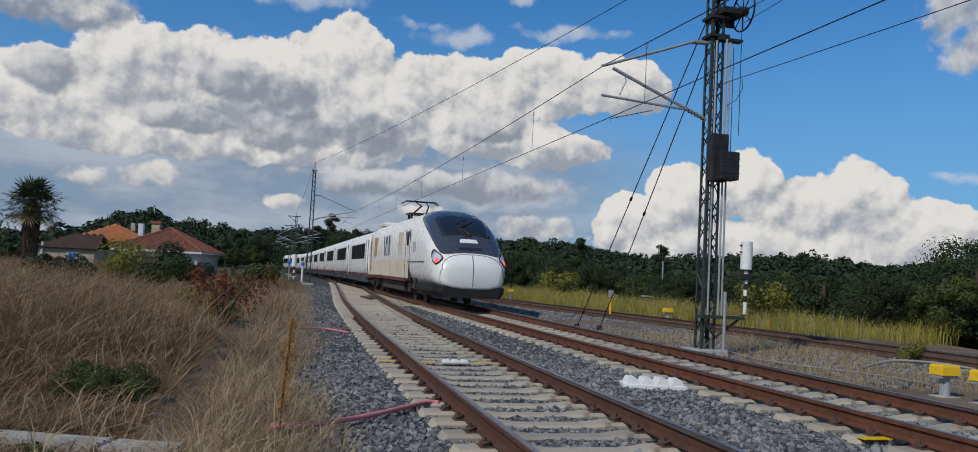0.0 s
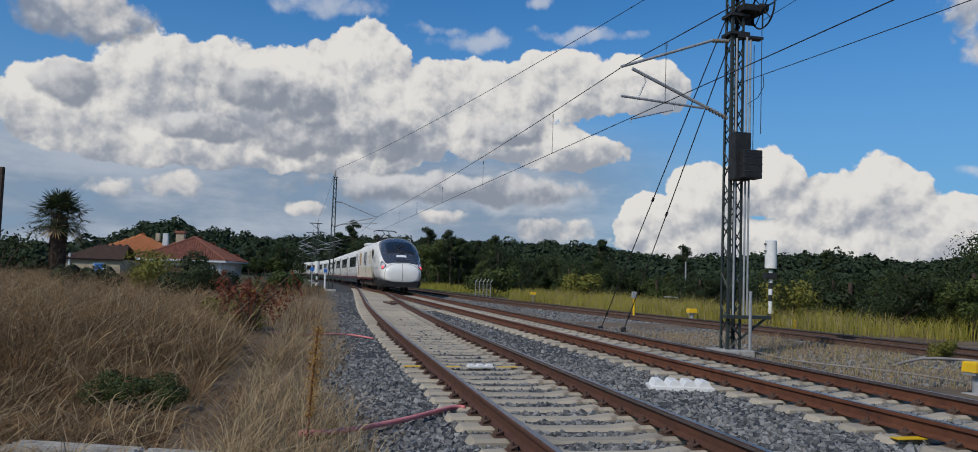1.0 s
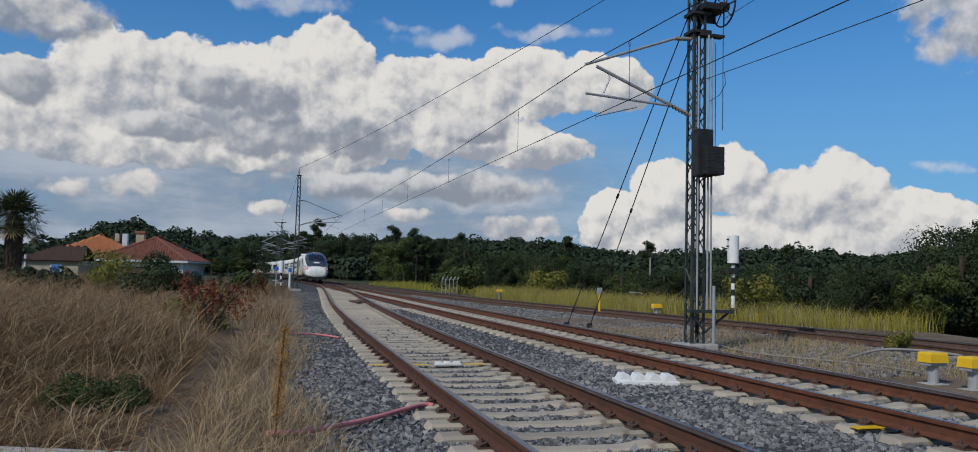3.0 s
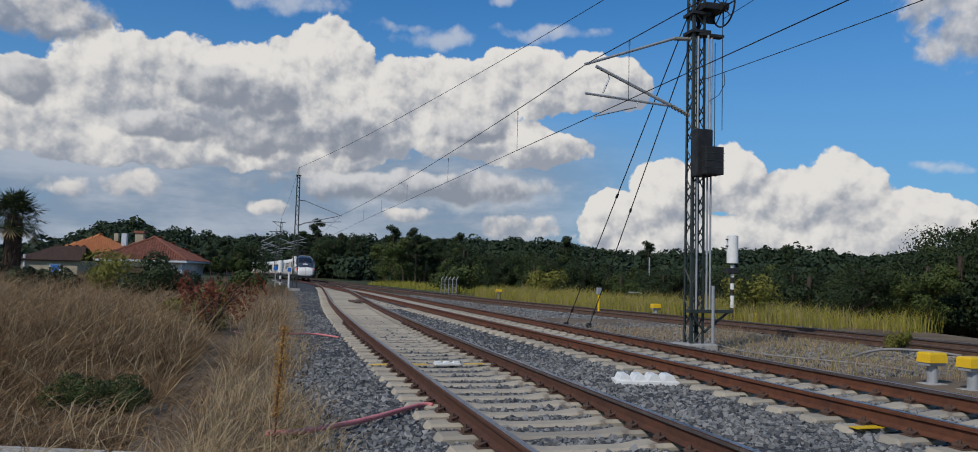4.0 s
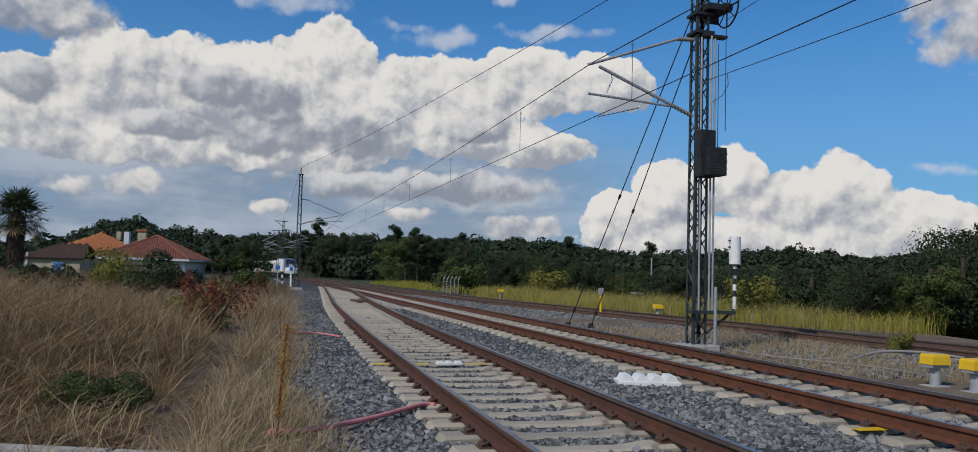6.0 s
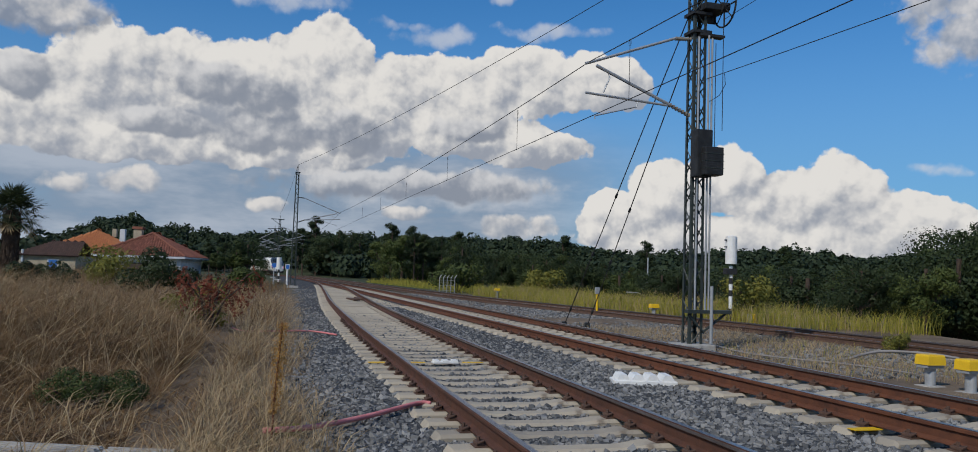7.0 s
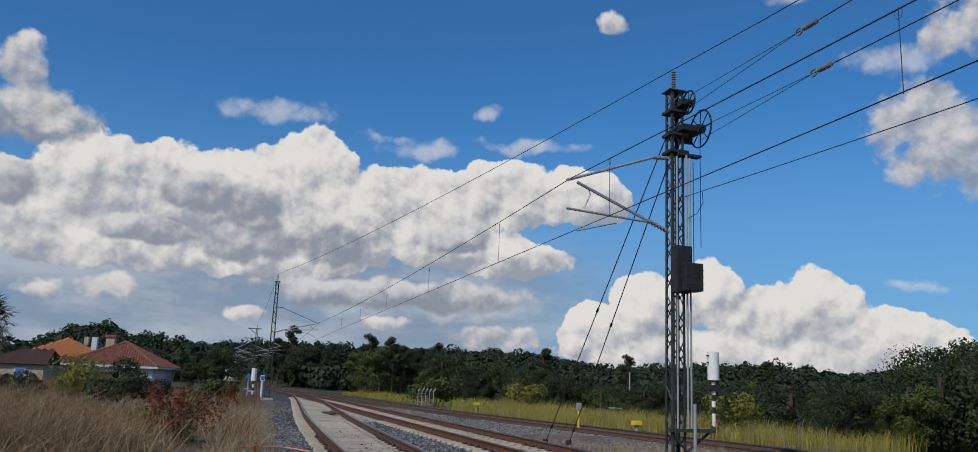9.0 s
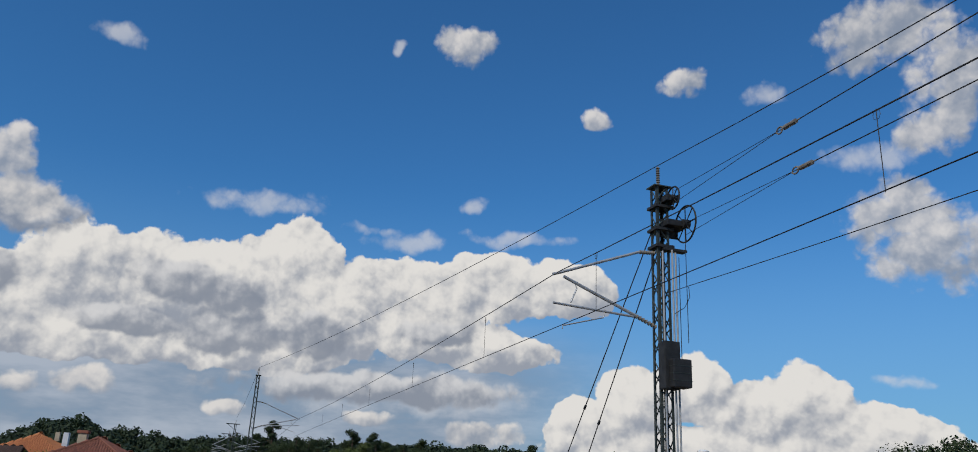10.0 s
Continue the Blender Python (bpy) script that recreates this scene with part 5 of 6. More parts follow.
def plant(tree, height, x, y, top, seed):
    """Set a copy so that its top reaches a height in degrees as seen from the standpoint."""
    rng = random.Random(seed)
    z = ground_z(x, y) - 0.1
    want = 1.33 + math.hypot(x, y) * math.tan(math.radians(top)) - z
    k = max(0.4, want / height)
    c = copy_thing(tree, pose(x, y, z, 0, 0, rng.uniform(0, 360)))
    c.scale = (k * rng.uniform(0.85, 1.2), k * rng.uniform(0.85, 1.2), k)
    return c


def make_woods():
    kinds = [(broadleaf(31), 7.0), (broadleaf(32, mat=LEAF_MID, label="green broadleaf tree in full leaf"), 7.0), (broadleaf(33, w=6.0), 7.0),
             (broadleaf(34, w=4.2, mat=LEAF_MID, label="slender green broadleaf tree"), 7.0), (pine(35), 9.0), (pine(36), 9.0)]
    rng = random.Random(5)
    az, tops = zip(*TREE_TOPS)
    n = 0
    for a0, a1, d0, d1, count in ((-13, 6, 105, 150, 44), (-4, 16, 74, 112, 40), (12, 34, 48, 85, 46), (24, 40, 34, 52, 16), (-19.2, -14.2, 80, 105, 12)):
        for k in range(count):
            a = a0 + (a1 - a0) * ((k + rng.uniform(0, 1)) / count)
            d = rng.uniform(d0, d1)
            x, y = d * math.sin(radians(a)), d * math.cos(radians(a))
            u, v = uv_of(x, y)
            if -7 < v < max(13.5, t3_v(u) + 4):
                continue
            t = float(np.interp(a, az, tops)) * rng.uniform(0.68 if a < -3 else 0.42, 1.06)
            w = rng.random()
            i = rng.choice([0, 1, 2, 3]) if w < (0.5 if a < -3 else 0.93) else rng.choice([4, 5])
            plant(kinds[i][0], kinds[i][1], x, y, t * (1.08 if i > 3 else 1.0), n)
            n += 1
    for k in range(16):
        a = -14.4 + 5.4 * (k + rng.uniform(0, 1)) / 16
        d = rng.uniform(195, 255)
        x, y = d * math.sin(radians(a)), d * math.cos(radians(a))
        u, v = uv_of(x, y)
        if v - t2_v(u) > 8:
            i = rng.choice([0, 2, 4, 5])
            plant(kinds[i][0], kinds[i][1], x, y, rng.uniform(1.9, 2.9), 500 + k)
    # tall pines that stand out of the ridge: compass degrees, height of the top, distance
    for k, (a, top, d) in enumerate(((-12.2, 3.6, 250), (-6.9, 3.3, 150), (-5.6, 3.15, 146), (-2.2, 2.9, 150), (5.3, 2.85, 160), (11.2, 2.6, 150), (20.3, 2.45, 160))):
        plant(kinds[4 + k % 2][0], 9.0, d * math.sin(radians(a)), d * math.cos(radians(a)), top, 700 + k)
    for k, _ in kinds:
        for o in (*k.children_recursive, k):
            bpy.data.objects.remove(o)
    # the close tree at the right rim, with finer leaves
    big = broadleaf(41, 7.6, 7.0, 32000, 0.06, LEAF_DARK, 44, label="large dark green tree with feathery top")
    big.matrix_basis = pose(23.4, 36.0, ground_z(23.4, 36.0), 0, 0, 40)
    big = broadleaf(42, 5.6, 7.5, 28000, 0.06, LEAF_DARK, 44, label="dark green tree with dense low crown")
    big.matrix_basis = pose(20.2, 37.5, ground_z(20.2, 37.5) - 0.6, 0, 0, 10)


make_woods()


def far_woods():
    """Wooded hills: thousands of crowns in one sheet."""
    rng = np.random.default_rng(51)
    spots = []
    ways = []
    for _ in range(7600):
        a = rng.uniform(-44, 46)
        d = 165 + 225 * rng.uniform(0, 1) ** 0.8
        x, y = d * math.sin(radians(a)), d * math.cos(radians(a))
        u, v = uv_of(x, y)
        off = v - t2_v(max(u, 0))
        if (d < 315 and -8 < off < 13) or (d > 345 and abs(off) > 34):
            continue
        r = rng.uniform(1.5, 3.4)
        k = 68
        q = rng.normal(size=(k, 3))
        q /= np.linalg.norm(q, axis=1)[:, None]
        q[:, 2] = np.abs(q[:, 2]) * 1.15 - 0.25
        c = np.array([x, y, ground_z(x, y) + r * rng.uniform(0.5, 1.2)])
        spots.append(c + q * (r * rng.uniform(0.7, 1.1, (k, 1)) * (1, 1, rng.uniform(0.8, 1.25))))
        ways.append(q)
    v, f = leaves(rng, (np.concatenate(spots), np.concatenate(ways)), 0.58, 0.8)
    bulk("hill_woods", v, f, LEAF_FAR, "dark green woods on far hills", "woods")


far_woods()


def palm(x, y, h=5.0):
    """Fan palm: shaggy trunk and round fans of narrow leaflets."""
    rng = np.random.default_rng(61)
    z = ground_z(x, y) - 0.1
    ob = root("palm_tree", pose(x, y, z), "fan palm with shaggy trunk in the dry field", "palm tree")
    trunk = bmesh.new()
    rings = []
    for k in range(14):
        zz = h * 0.68 * k / 13
        r = 0.22 + 0.10 * math.sin(k / 13 * 2.6) + 0.03 * rng.uniform(-1, 1)
        rings.append([Vector((r * math.cos(t) * rng.uniform(0.88, 1.12), r * math.sin(t) * rng.uniform(0.88, 1.12), zz)) for t in np.linspace(0, 6.2832, 13)[:-1]])
    part("trunk", loft(trunk, rings), BARK, ob, "brown fibrous trunk")
    hang = rng.uniform(0, 1, (700, 1))
    t = rng.uniform(0, 6.28, 700)
    xy = np.stack([0.33 * np.cos(t), 0.33 * np.sin(t)], 1)
    v, f = blades(rng, xy, h * 0.2 + h * 0.52 * hang[:, 0], -0.5, 0.03, 0.2, 0.15)
    me = bpy.data.meshes.new("fibre")
    me.from_pydata(v.reshape(-1, 3).tolist(), [], f)
    me.materials.append(BARK)
    fib = new("fibre_skirt", me)
    fib.parent = ob
    crown = Vector((0, 0, h * 0.69))
    for k in range(46):
        az = k * 2.399
        el = radians(78 - 118 * (k / 45))
        d = Vector((math.cos(az) * math.cos(el), math.sin(az) * math.cos(el), math.sin(el)))
        stem = rng.uniform(0.7, 1.0) * h / 5.0
        droop = Vector((0, 0, -0.12 - 0.10 * max(0.0, math.cos(el))))
        hub = crown + d * stem + droop
        bm = tube(bmesh.new(), [crown, crown + d * stem * 0.5 - droop * 0.3, hub], 0.014, 4)
        side = d.cross(Vector((0, 0, 1))).normalized()
        up = side.cross(d).normalized()
        for j in range(23):
            a = radians(-125 + 250 * j / 22)
            way = d * math.cos(a) + side * math.sin(a)
            length = rng.uniform(0.62, 0.85) * h / 5.0 * (1 - 0.25 * abs(a) / 2.2)
            tip = hub + way * length + Vector((0, 0, -0.16 * length * rng.uniform(0.4, 2.2)))
            midp = hub.lerp(tip, 0.55) + up * 0.03
            s = way.cross(up).normalized() * 0.028
            vs = [bm.verts.new(p) for p in (hub, midp + s, tip, midp - s)]
            bm.faces.new(vs)
        part("frond", bm, PALM_LEAF if k < 43 else STRAW, ob)
    return ob


palm(-20.9, 35.0, 4.7)
# ---- houses ----
def tiled_slope(parent, a, b, c, d, mat, rows, cols):
    """Roof slope with eaves a-b and ridge d-c: a slab, and courses of curved tiles on it."""
    a, b, c, d = (Vector(p) for p in (a, b, c, d))
    n = (b - a).cross(d - a).normalized()
    if n.z < 0:
        n = -n
    bm = bmesh.new()
    if (c - d).length < 0.05:
        low = [a, b, d]
    else:
        low = [a, b, c, d]
    loft(bm, [[p - n * 0.10 for p in low], [p for p in low]])
    roof = part("roof", bm, mat, parent, "weathered clay tile roof")
    tile = bmesh.new()
    prof = [(math.cos(t), math.sin(t)) for t in np.linspace(0, math.pi, 5)]
    wide = (b - a).length / cols
    run = ((d + c) / 2 - (a + b) / 2)
    x = (b - a).normalized()
    slope = (run - x * run.dot(x)).normalized()
    tall = (run - x * run.dot(x)).length / rows
    loft(tile, [[(wide * 0.36 * k * px, y, wide * 0.30 * pz) for px, pz in prof] for y, k in ((-tall * 0.08, 1.12), (tall, 0.95))], close=False, caps=False)
    bmesh.ops.solidify(tile, geom=tile.faces[:], thickness=0.02)
    me = mesh_of("tile", tile, [mat])
    m3 = Matrix((x, slope, n)).transposed().to_4x4()
    for r in range(rows):
        f = (r + 0.5) / rows
        l, q = a.lerp(d, f), b.lerp(c, f)
        w = (q - l).length
        k = max(1, int(w / wide))
        for j in range(k):
            t = new("tile", me)
            t.parent = roof
            p = l.lerp(q, (j + 0.5) / k) - slope * tall * 0.5
            t.matrix_basis = Matrix.Translation(p + n * 0.01) @ m3
    return roof


def wall_box(parent, pts, z0, z1, thick, mats):
    """Upright walls along a closed plan, each its own part."""
    for k, (p, q) in enumerate(zip(pts, pts[1:] + pts[:1])):
        p, q = Vector((*p, 0)), Vector((*q, 0))
        d = (q - p).normalized()
        m = Vector((-d.y, d.x, 0)) * thick
        bm = loft(bmesh.new(), [[e + Vector((0, 0, z)) for e in (p, q - d * thick, q - d * thick + m, p + m)] for z in (z0, z1)])
        part("wall", bm, mats[k % len(mats)], parent)


def hip_house():
    """Single-storey house under a hipped tile roof."""
    h = root("house", pose(-26.6, 70.0, -0.6, 0, 0, 6.5), "low white-walled house under a hipped red tile roof", "house")
    w, d, e, top = 7.4, 8.2, 2.5, 4.55
    # right wall takes a bluish colour for its shade; the others are cream
    wall_box(h, [(-w + 0.3, 0.3), (-0.3, 0.3), (-0.3, d - 0.3), (-w + 0.3, d - 0.3)], -0.4, e, 0.3, [CREAM_WALL, PALE_AND_SHADE_WALL, CREAM_WALL, CREAM_WALL])
    a, b, c, q = (-w - 0.2, -0.2, e), (0.2, -0.2, e), (0.2, d + 0.2, e), (-w - 0.2, d + 0.2, e)
    r1, r2 = (-w / 2 + 0.1, d * 0.42, top), (-w / 2 + 0.1, d * 0.58, top)
    tiled_slope(h, a, b, r1, r1, ROOF_TILE, 14, 36)
    tiled_slope(h, b, c, r2, r1, ROOF_TILE, 13, 36)
    tiled_slope(h, c, q, r2, r2, ROOF_TILE, 4, 8)
    tiled_slope(h, q, a, r1, r2, ROOF_TILE, 6, 10)
    bm = bmesh.new()
    for p in (a, b):
        tube(bm, [Vector(p) + Vector((0, 0, 0.06)), Vector(r1) + Vector((0, 0, 0.07))], 0.10, 6)
    part("ridge_tile", bm, ROOF_TILE, h, "ridge tiles")
    part("eaves_board", box(bmesh.new(), w + 0.4, 0.05, 0.2, -w / 2, -0.19, e - 0.06), PALE_AND_SHADE_WALL, h, "pale eaves board")
    part("eaves_board", box(bmesh.new(), 0.05, d + 0.3, 0.2, 0.19, d / 2, e - 0.06), PALE_AND_SHADE_WALL, h, "pale eaves board")
    door = part("door", box(bmesh.new(), 1.5, 0.08, 1.9, -4.3, 0.27, 0.95), BARK, h, "dark wooden door")
    for x in (-6.2, -1.7):
        win = part("window", box(bmesh.new(), 1.1, 0.08, 1.1, x, 0.27, 1.45), PALE_AND_SHADE_WALL, h, "shuttered window")
        part("pane", box(bmesh.new(), 0.9, 0.05, 0.9, x, 0.235, 1.45), TRAIN_GLASS, win)
    for k in range(5):
        part("board", box(bmesh.new(), 0.04, d - 0.8, 0.03, -0.275, d / 2, 0.4 + 0.42 * k), CREAM_WALL, h)
    ch = part("chimney", box(bmesh.new(), 0.75, 0.6, 1.5, -5.6, 5.6, 4.3, bevel=0.03), STONE_WALL, h, "stone chimney with a tile cap")
    part("chimney_cap", box(bmesh.new(), 0.95, 0.8, 0.25, -5.6, 5.6, 5.12, bevel=0.04), ROOF_TILE, ch)


def stone_house():
    """Long low stone house with a brown roof, and a taller orange roof behind."""
    h = root("stone_house", pose(-43.2, 84.0, -0.6, 0, 0, 8), "low stone house under a dark brown tile roof", "house")
    w, d, e = 5.8, 6.0, 2.35
    wall_box(h, [(-w, 0), (0, 0), (0, d), (-w, d)], -0.4, e, 0.35, [STONE_WALL])
    tiled_slope(h, (-w - 0.4, -0.4, e), (0.4, -0.4, e), (-0.2, d / 2, e + 1.55), (-w + 2.4, d / 2, e + 1.55), ROOF_BROWN, 10, 30)
    tiled_slope(h, (0.4, d + 0.4, e), (-w - 0.4, d + 0.4, e), (-w + 2.4, d / 2, e + 1.55), (-0.2, d / 2, e + 1.55), ROOF_BROWN, 4, 10)
    win = part("window", box(bmesh.new(), 1.1, 0.1, 1.2, -2.2, -0.02, 1.4), PALE_AND_SHADE_WALL, h, "window with pale frame")
    part("pane", box(bmesh.new(), 0.85, 0.06, 0.95, -2.2, -0.05, 1.4), BLUE_PAINT, win)
    part("drain_pipe", rod(bmesh.new(), (-5.2, -0.1, -0.3), (-5.2, -0.1, 2.9), 0.13), PALE_AND_SHADE_WALL, h, "pale drain pipe")
    g = root("orange_roofed_house", pose(-42.6, 92.0, -0.6, 0, 0, 8), "two-storey house under a bright orange hipped roof", "house")
    w, d, e = 6.6, 7.0, 3.4
    wall_box(g, [(-w, 0), (0, 0), (0, d), (-w, d)], -0.4, e, 0.35, [STONE_WALL])
    r = (-w / 2, d / 2, e + 2.1)
    tiled_slope(g, (-w - 0.5, -0.5, e), (0.5, -0.5, e), r, r, ROOF_ORANGE, 12, 32)
    tiled_slope(g, (0.5, -0.5, e), (0.5, d + 0.5, e), r, r, ROOF_ORANGE, 10, 26)
    tiled_slope(g, (-w - 0.5, d + 0.5, e), (-w - 0.5, -0.5, e), r, r, ROOF_ORANGE, 6, 10)
    tiled_slope(g, (0.5, d + 0.5, e), (-w - 0.5, d + 0.5, e), r, r, ROOF_ORANGE, 4, 8)
    part("chimney", box(bmesh.new(), 0.6, 0.6, 1.9, -0.9, 4.8, 4.9, bevel=0.03), PALE_AND_SHADE_WALL, g, "pale chimney")
    part("chimney", box(bmesh.new(), 0.5, 0.5, 1.0, -2.2, 6.0, 5.4, bevel=0.03), STONE_WALL, g)
    part("column", rod(bmesh.new(), (-2.4, -0.1, 1.2), (-2.4, -0.1, 3.5), 0.16), PALE_AND_SHADE_WALL, g, "pale porch column")


hip_house()
stone_house()


# ---- lineside things ----
def signal_post():
    p = root("signal_post", pose(*at(29.9, 10.9, -0.25), 0, 0, TURN), "black and white banded post with a white cylinder on top", "signal post")
    part("sleeve", rod(bmesh.new(), (0, 0, 0), (0, 0, 0.52), 0.17, n=20), BLACK_PAINT, p, "black foot sleeve")
    for k in range(7):
        part("band", rod(bmesh.new(), (0, 0, 0.52 + 0.24 * k), (0, 0, 0.52 + 0.24 * (k + 1)), 0.075, n=16), (WHITE_PAINT if k in (0, 1, 3, 5, 6) else BLACK_PAINT), p)
    part("bracket", box(bmesh.new(), 0.5, 0.26, 0.24, -0.04, 0, 1.98, bevel=0.03), BLACK_PAINT, p, "black bracket box")
    c = part("cylinder", rod(bmesh.new(), (0, 0, 2.28), (0, 0, 3.36), 0.225, n=28), WHITE_PAINT, p, "white sheet-metal cylinder", smooth=False)
    part("cap", rod(bmesh.new(), (0, 0, 3.36), (0, 0, 3.40), 0.21, 0.12, n=28), WHITE_PAINT, c)
    for z in (2.95, 3.22):
        part("hinge", box(bmesh.new(), 0.12, 0.06, 0.05, -0.25, -0.02, z), BLACK_PAINT, c)


def yellow_box(u, v, turn, h=0.52, w=0.37, z=-0.38):
    b = root("lineside_box", pose(*at(u, v, z), 0, 0, TURN + turn), "lineside post box with a bright yellow cover", "lineside box", "yellow boxes")
    part("post", rod(bmesh.new(), (0, 0, 0), (0, 0, h - 0.12), 0.085, n=14), GALVANISED, b, "grey pipe post")
    part("tray", box(bmesh.new(), w * 0.92, 0.24, 0.07, 0, 0, h - 0.14, bevel=0.01), GALVANISED, b)
    bm = loft(bmesh.new(), [[(x * k, y * k, z) for x, y in ((-w / 2, -0.15), (w / 2, -0.15), (w / 2, 0.15), (-w / 2, 0.15))] for z, k in ((h - 0.12, 1.0), (h + 0.02, 0.94), (h + 0.05, 0.86))])
    part("cover", bm, YELLOW_PAINT, b, "bright yellow cover")
    part("footing", box(bmesh.new(), 0.36, 0.34, 0.10, 0, 0, 0.02, bevel=0.02), CONCRETE_GREY, b)


def white_block():
    b = root("white_block", pose(*at(12.95, -1.64, -0.30), 0, 0, 2.0), "white-painted concrete block with four teeth", "concrete block")
    part("base", box(bmesh.new(), 0.93, 0.42, 0.13, 0, 0, 0.075, bevel=0.012), WHITE_PAINT, b)
    for k in range(4):
        x = -0.33 + 0.22 * k
        bm = loft(bmesh.new(), [[(x - 0.10, y, 0.136), (x + 0.10, y, 0.136), (x + 0.045, y, 0.225), (x - 0.05, y, 0.225)] for y in (-0.19, 0.19)])
        part("tooth", bm, WHITE_PAINT, b)


def pad(u, v, turn=0.0, n=3):
    p = root("white_pad", pose(*at(u, v, -0.205), 0, 0, TURN + turn), "low white bracket fixed on a sleeper", "track fitting", "track fittings")
    part("plate", box(bmesh.new(), 0.44, 0.17, 0.035, 0, 0, 0.022, bevel=0.01), WHITE_PAINT, p)
    for k in range(n):
        part("lug", box(bmesh.new(), 0.10, 0.15, 0.026, -0.16 + 0.16 * k, 0, 0.05, bevel=0.01), WHITE_PAINT, p)


def paint_mark(u, v, z, w, d, turn=0.0):
    m = box(bmesh.new(), w, d, 0.008, bevel=0.0)
    ob = tagged(new("paint_mark", mesh_of("paint_mark", m, [YELLOW_PAINT])), "worn yellow paint mark on a sleeper", "paint mark", "paint marks")
    ob.matrix_basis = pose(*at(u, v, z), 0, 0, TURN + turn)


def hose(pts, r, mat, label):
    fine = []
    for i in range(len(pts) - 1):
        p0, p1, p2, p3 = (Vector(pts[min(max(i + k, 0), len(pts) - 1)]) for k in (-1, 0, 1, 2))
        for k in range(6):
            t = k / 6
            fine.append(0.5 * (2 * p1 + (p2 - p0) * t + (2 * p0 - 5 * p1 + 4 * p2 - p3) * t * t + (3 * p1 - p0 - 3 * p2 + p3) * t ** 3))
    fine.append(Vector(pts[-1]))
    ob = tagged(new("hose", mesh_of("hose", tube(bmesh.new(), fine, r, 8), [mat], True)), label, "hose", "hoses")
    return ob


def slabs():
    for k, (x, y, w, d, t) in enumerate(((-3.28, 5.86, 1.0, 0.32, -4), (-2.48, 5.80, 0.5, 0.3, -2))):
        s = root("concrete_slab", pose(x, y, ground_z(x, y) + 0.03, 0, 0, t), "weathered grooved concrete slab in dry grass", "slab", "slabs")
        part("slab", box(bmesh.new(), w, d, 0.09, 0, 0, 0.03, bevel=0.012), CONCRETE_GREY, s)
        for j in range(4):
            part("rib", box(bmesh.new(), w * 0.97, 0.035, 0.012, 0, -d / 2 + d * (j + 0.5) / 4, 0.08), CONCRETE_GREY, s)


def marker_post():
    p = root("marker_post", pose(*at(36.0, 7.9, -0.3), 0, 0, TURN), "short yellow post with a grey meter box", "marker post")
    part("post", rod(bmesh.new(), (0, 0, 0), (0, 0, 0.95), 0.05, n=12), YELLOW_PAINT, p, "yellow post")
    part("box", box(bmesh.new(), 0.2, 0.16, 0.3, 0, 0, 1.02, bevel=0.02), GALVANISED, p, "small grey box")
    part("foot", box(bmesh.new(), 0.5, 0.3, 0.08, 0, 0, 0.02), CONCRETE_GREY, p)
    q = root("stub_post", pose(*at(28.8, 11.1, -0.3), 0, 0, TURN), "short orange and grey concrete stub", "marker post")
    part("stub", box(bmesh.new(), 0.15, 0.15, 0.42, 0.09, 0, 0.2, bevel=0.01), YELLOW_PAINT, q)
    part("stub", box(bmesh.new(), 0.12, 0.12, 0.42, -0.08, 0, 0.2, bevel=0.01), CONCRETE_GREY, q)


def utility_pole(x, y, h, lamps=True):
    z = ground_z(x, y)
    p = root("lamp_pole" if lamps else "wooden_pole", pose(x, y, z), "slim grey pole with two lamp arms above the grass" if lamps else "brown wooden pole with wires", "pole")
    part("pole", rod(bmesh.new(), (0, 0, 0), (0, 0, h), 0.07 if lamps else 0.12, 0.05 if lamps else 0.10, n=10), GALVANISED if lamps else BARK, p)
    if lamps:
        for s in (-1, 1):
            part("arm", tube(bmesh.new(), [(0, 0, h * 0.42), (s * 0.7, 0, h * 0.47), (s * 1.2, 0, h * 0.48)], 0.03), GALVANISED, p)
            part("lamp", box(bmesh.new(), 0.5, 0.2, 0.10, s * 1.35, 0, h * 0.475, bevel=0.02), GALVANISED, p)
    return p


def fence():
    f = root("fence", pose(*at(63.6, 7.6, -0.3), 0, 0, 8), "short run of galvanised fence panels with bent tops", "fence")
    for k in range(5):
        x = -0.8 + 0.3 * k
        part("post", tube(bmesh.new(), [(x, 0, 0), (x, 0, 1.2), (x + 0.16, 0, 1.42)], 0.024), GALVANISED, f)
    for z in [0.2 + 0.2 * k for k in range(6)]:
        part("strand", rod(bmesh.new(), (-0.8, 0, z), (0.4, 0, z), 0.008, n=4), GALVANISED, f)


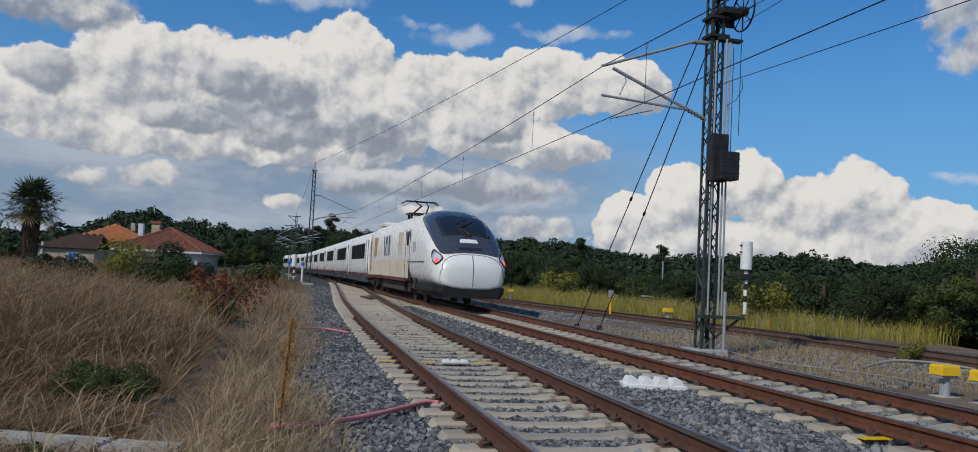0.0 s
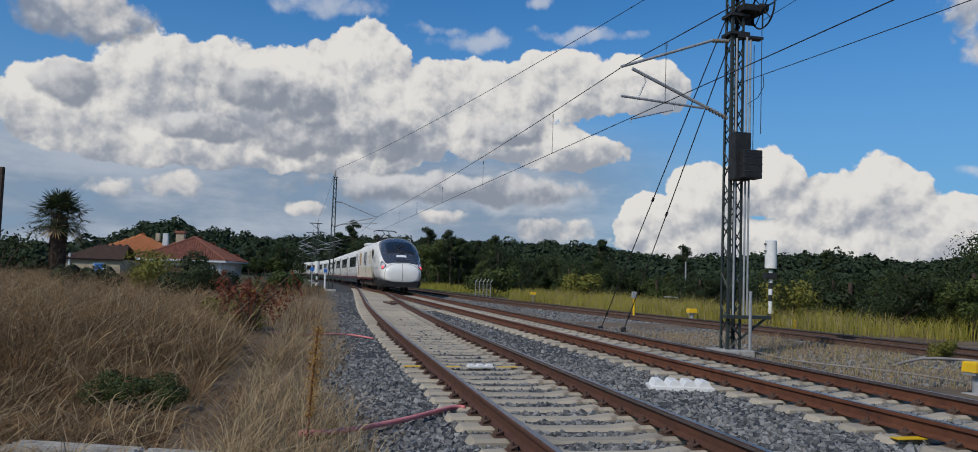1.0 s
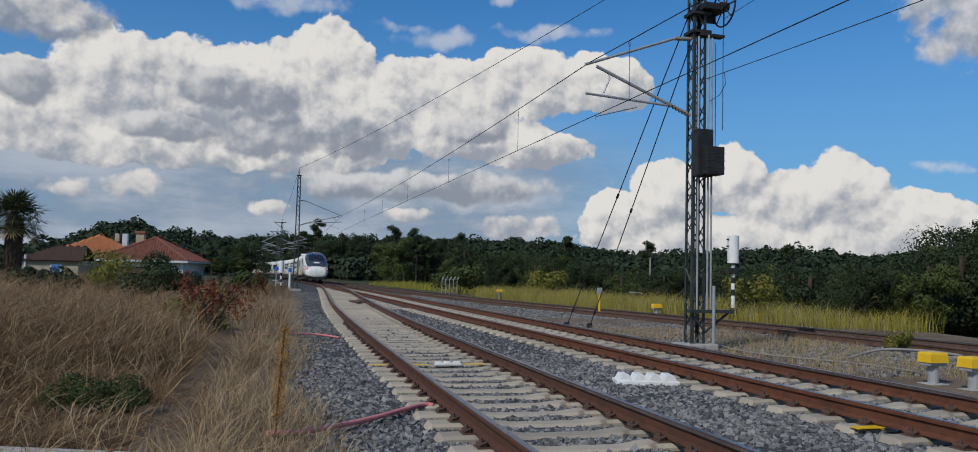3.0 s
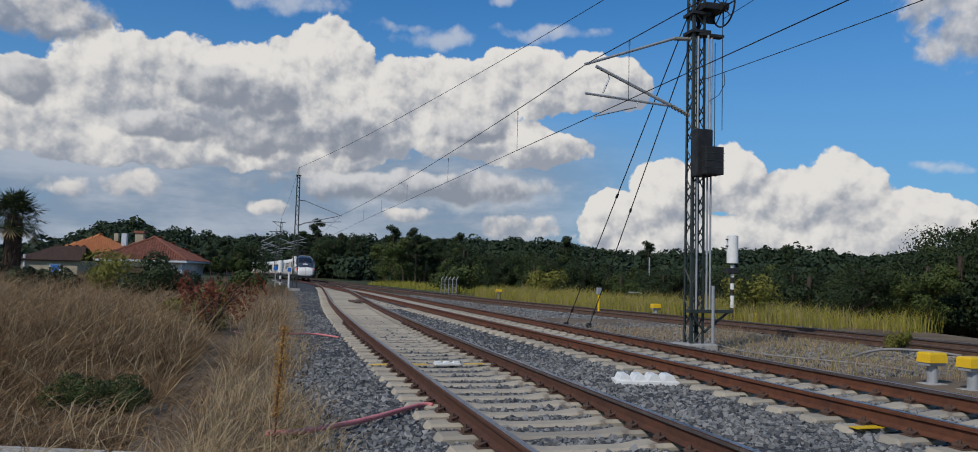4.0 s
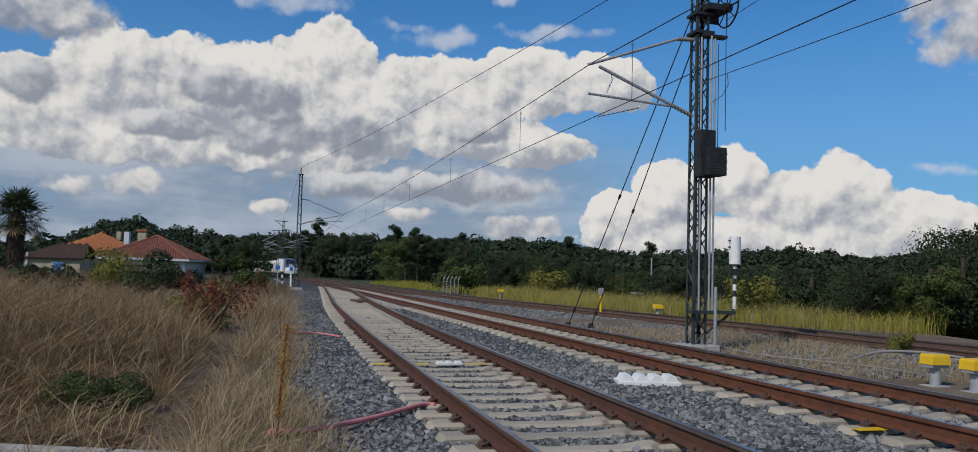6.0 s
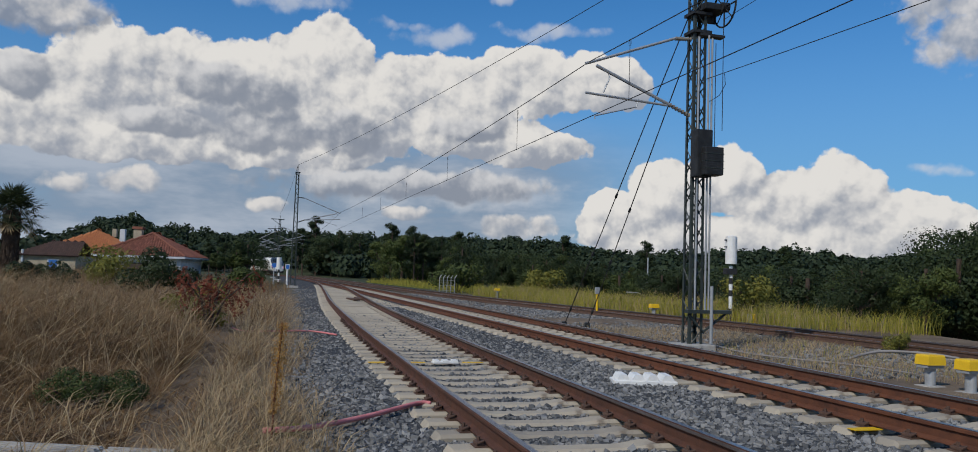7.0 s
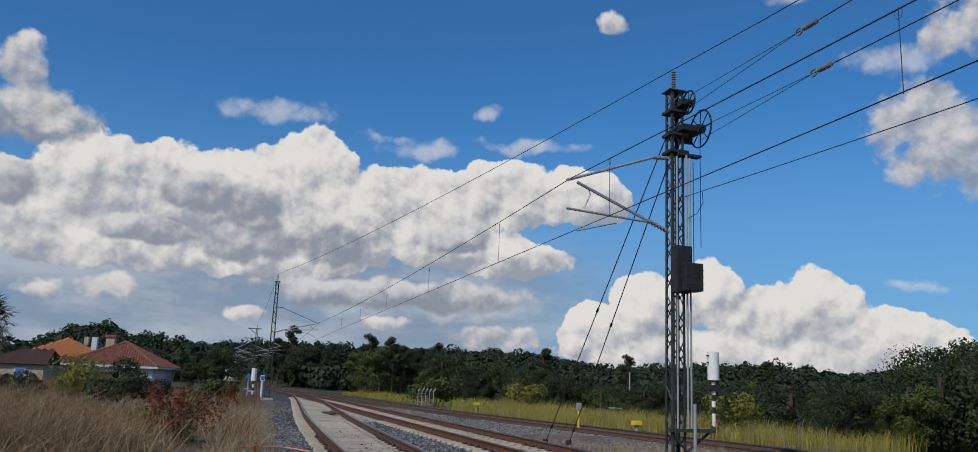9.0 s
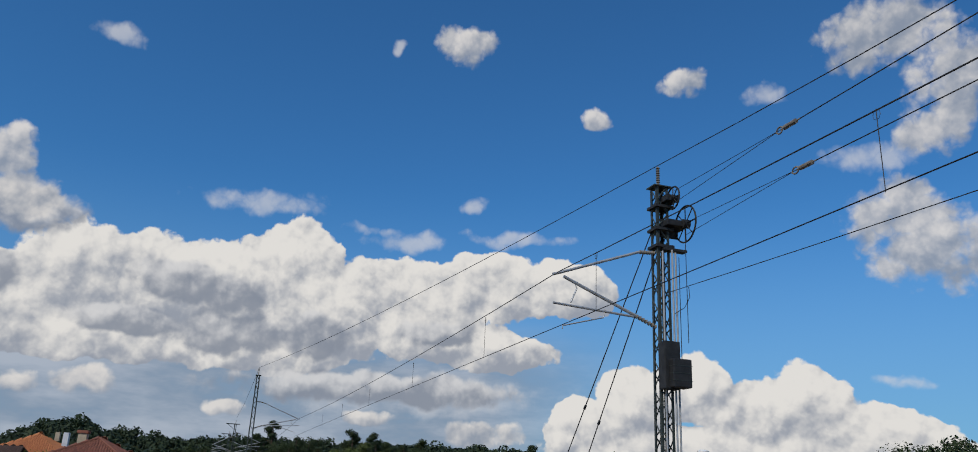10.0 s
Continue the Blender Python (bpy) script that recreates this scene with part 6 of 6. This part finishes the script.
def signs():
    s = root("round_sign", pose(*at(79.6, -5.45, -0.3), 0, 0, TURN), "round blue sign on a grey post", "sign")
    part("post", rod(bmesh.new(), (0, 0.05, 0), (0, 0.05, 2.0), 0.05), GALVANISED, s)
    part("plate", rod(bmesh.new(), (0, 0, 1.75), (0, -0.04, 1.75), 0.22, n=24), BLUE_PAINT, s, "round blue plate")
    q = root("square_sign", pose(*at(76.2, -4.35, -0.3), 0, 0, TURN), "square blue and white sign on a white post", "sign")
    part("post", rod(bmesh.new(), (0, 0.05, 0), (0, 0.05, 1.5), 0.09), WHITE_PAINT, q)
    part("plate", box(bmesh.new(), 0.38, 0.05, 0.48, 0, 0, 1.66, bevel=0.01), WHITE_PAINT, q)
    part("panel", box(bmesh.new(), 0.29, 0.03, 0.36, 0, -0.03, 1.66), BLUE_PAINT, q, "blue panel")
    c = root("signal_post", pose(*at(74.4, -5.15, -0.3), 0, 0, TURN), "banded post with a white cylinder on top", "signal post")
    for k in range(5):
        part("band", rod(bmesh.new(), (0, 0, 0.28 * k), (0, 0, 0.28 * (k + 1)), 0.08, n=12), WHITE_PAINT if k % 2 else BLACK_PAINT, c)
    part("cylinder", rod(bmesh.new(), (0, 0, 1.4), (0, 0, 2.45), 0.22, n=20), WHITE_PAINT, c, "white sheet-metal cylinder")


signal_post()
for _u, _v, _t, _h in ((13.1, 3.8, 0, 0.54), (12.35, 3.85, 0, 0.54), (33.1, 9.25, 0, 0.6), (54.0, 8.6, 0, 0.7)):
    yellow_box(_u, _v, _t, _h)
white_block()
pad(7.9, t1_v(7.9) + 0.1, 2)
pad(15.35, t1_v(15.35) + 0.02, 0)
for _u, _v, _w, _d in ((7.75, t1_v(7.8) + 0.55, 0.32, 0.12), (7.8, t1_v(7.8) - 0.45, 0.3, 0.08), (7.9, t1_v(7.8) - 1.18, 0.3, 0.12), (9.05, -1.12, 0.34, 0.13), (15.35, t1_v(15.3) - 0.5, 0.35, 0.1), (15.35, t1_v(15.3) + 0.5, 0.35, 0.1), (15.35, t1_v(15.3) - 1.12, 0.3, 0.14)):
    paint_mark(_u, _v, -0.186 if abs(_v) > 1.5 else -0.146, _w, _d)
hose([(-1.98, 7.32, -0.15), (-1.62, 7.65, -0.17), (-1.2, 8.35, -0.18), (-0.78, 9.3, -0.19), (-0.62, 9.42, -0.2)], 0.028, RED_HOSE, "thick faded red hose lying on the ballast")
hose([(-5.9, 18.7, -0.12), (-5.4, 18.2, -0.15), (-4.6, 18.9, -0.16), (-4.1, 19.3, -0.19), (-3.5, 18.9, -0.22)], 0.022, RED_HOSE, "thin red hose crossing the ballast")
hose([tuple(at(_a, _b, _c)) for _a, _b, _c in ((19.6, 3.6, -0.22), (17.5, 3.4, -0.25), (15.5, 4.4, -0.26), (14.2, 4.6, -0.27))], 0.02, PALE_HOSE, "pale conduit lying in the verge")
hose([tuple(at(_a, _b, _c)) for _a, _b, _c in ((16.9, 5.4, -0.28), (16.9, 6.2, -0.12), (16.4, 6.9, -0.10), (15.9, 7.4, -0.16))], 0.03, PALE_HOSE, "pale grey conduit bending to the side track")
slabs()
for _u, _v in ((41.5, -2.55), (42.6, -2.05)):
    b = box(bmesh.new(), 0.3, 1.8, 0.07, bevel=0.01)
    tagged(new("timber_board", mesh_of("timber_board", b, [RUST_DARK])), "dark brown timber board between the rails", "board", "boards").matrix_basis = pose(*at(_u, _v, -0.12), 0, 0, TURN + 5)
marker_post()
utility_pole(12.4, 62.0, 5.2)
utility_pole(-20.6, 30.4, 4.7, lamps=False)
fence()
signs()


# ---- what moves ----
TRAIN_SPEED, BRAKING, NOSE_U = 26.2, 0.57, 30.6


def motions():
    """The train runs away from the camera along the main track."""
    path = [at(u, t2_v(u), t2_z(u)) for u in range(0, 620)]
    run = np.concatenate([[0], np.cumsum([(b - a).length for a, b in zip(path, path[1:])])])

    def place(s):
        return Vector([float(np.interp(s, run, [p[k] for p in path])) for k in range(3)])

    back = 0.0
    for k, car in enumerate(TRAIN):
        length = CAR_L if k == 0 else 12.9
        rows = []
        for i in range(21):
            t = i * 0.5
            s = NOSE_U + TRAIN_SPEED * t - BRAKING * t * t + back
            a, b = place(s), place(s + length)
            d = (a - b).normalized()
            rows.append((t, Matrix.Translation(a) @ d.to_track_quat("Y", "Z").to_matrix().to_4x4()))
        walk(car, rows)
        back += length + 0.24


motions()
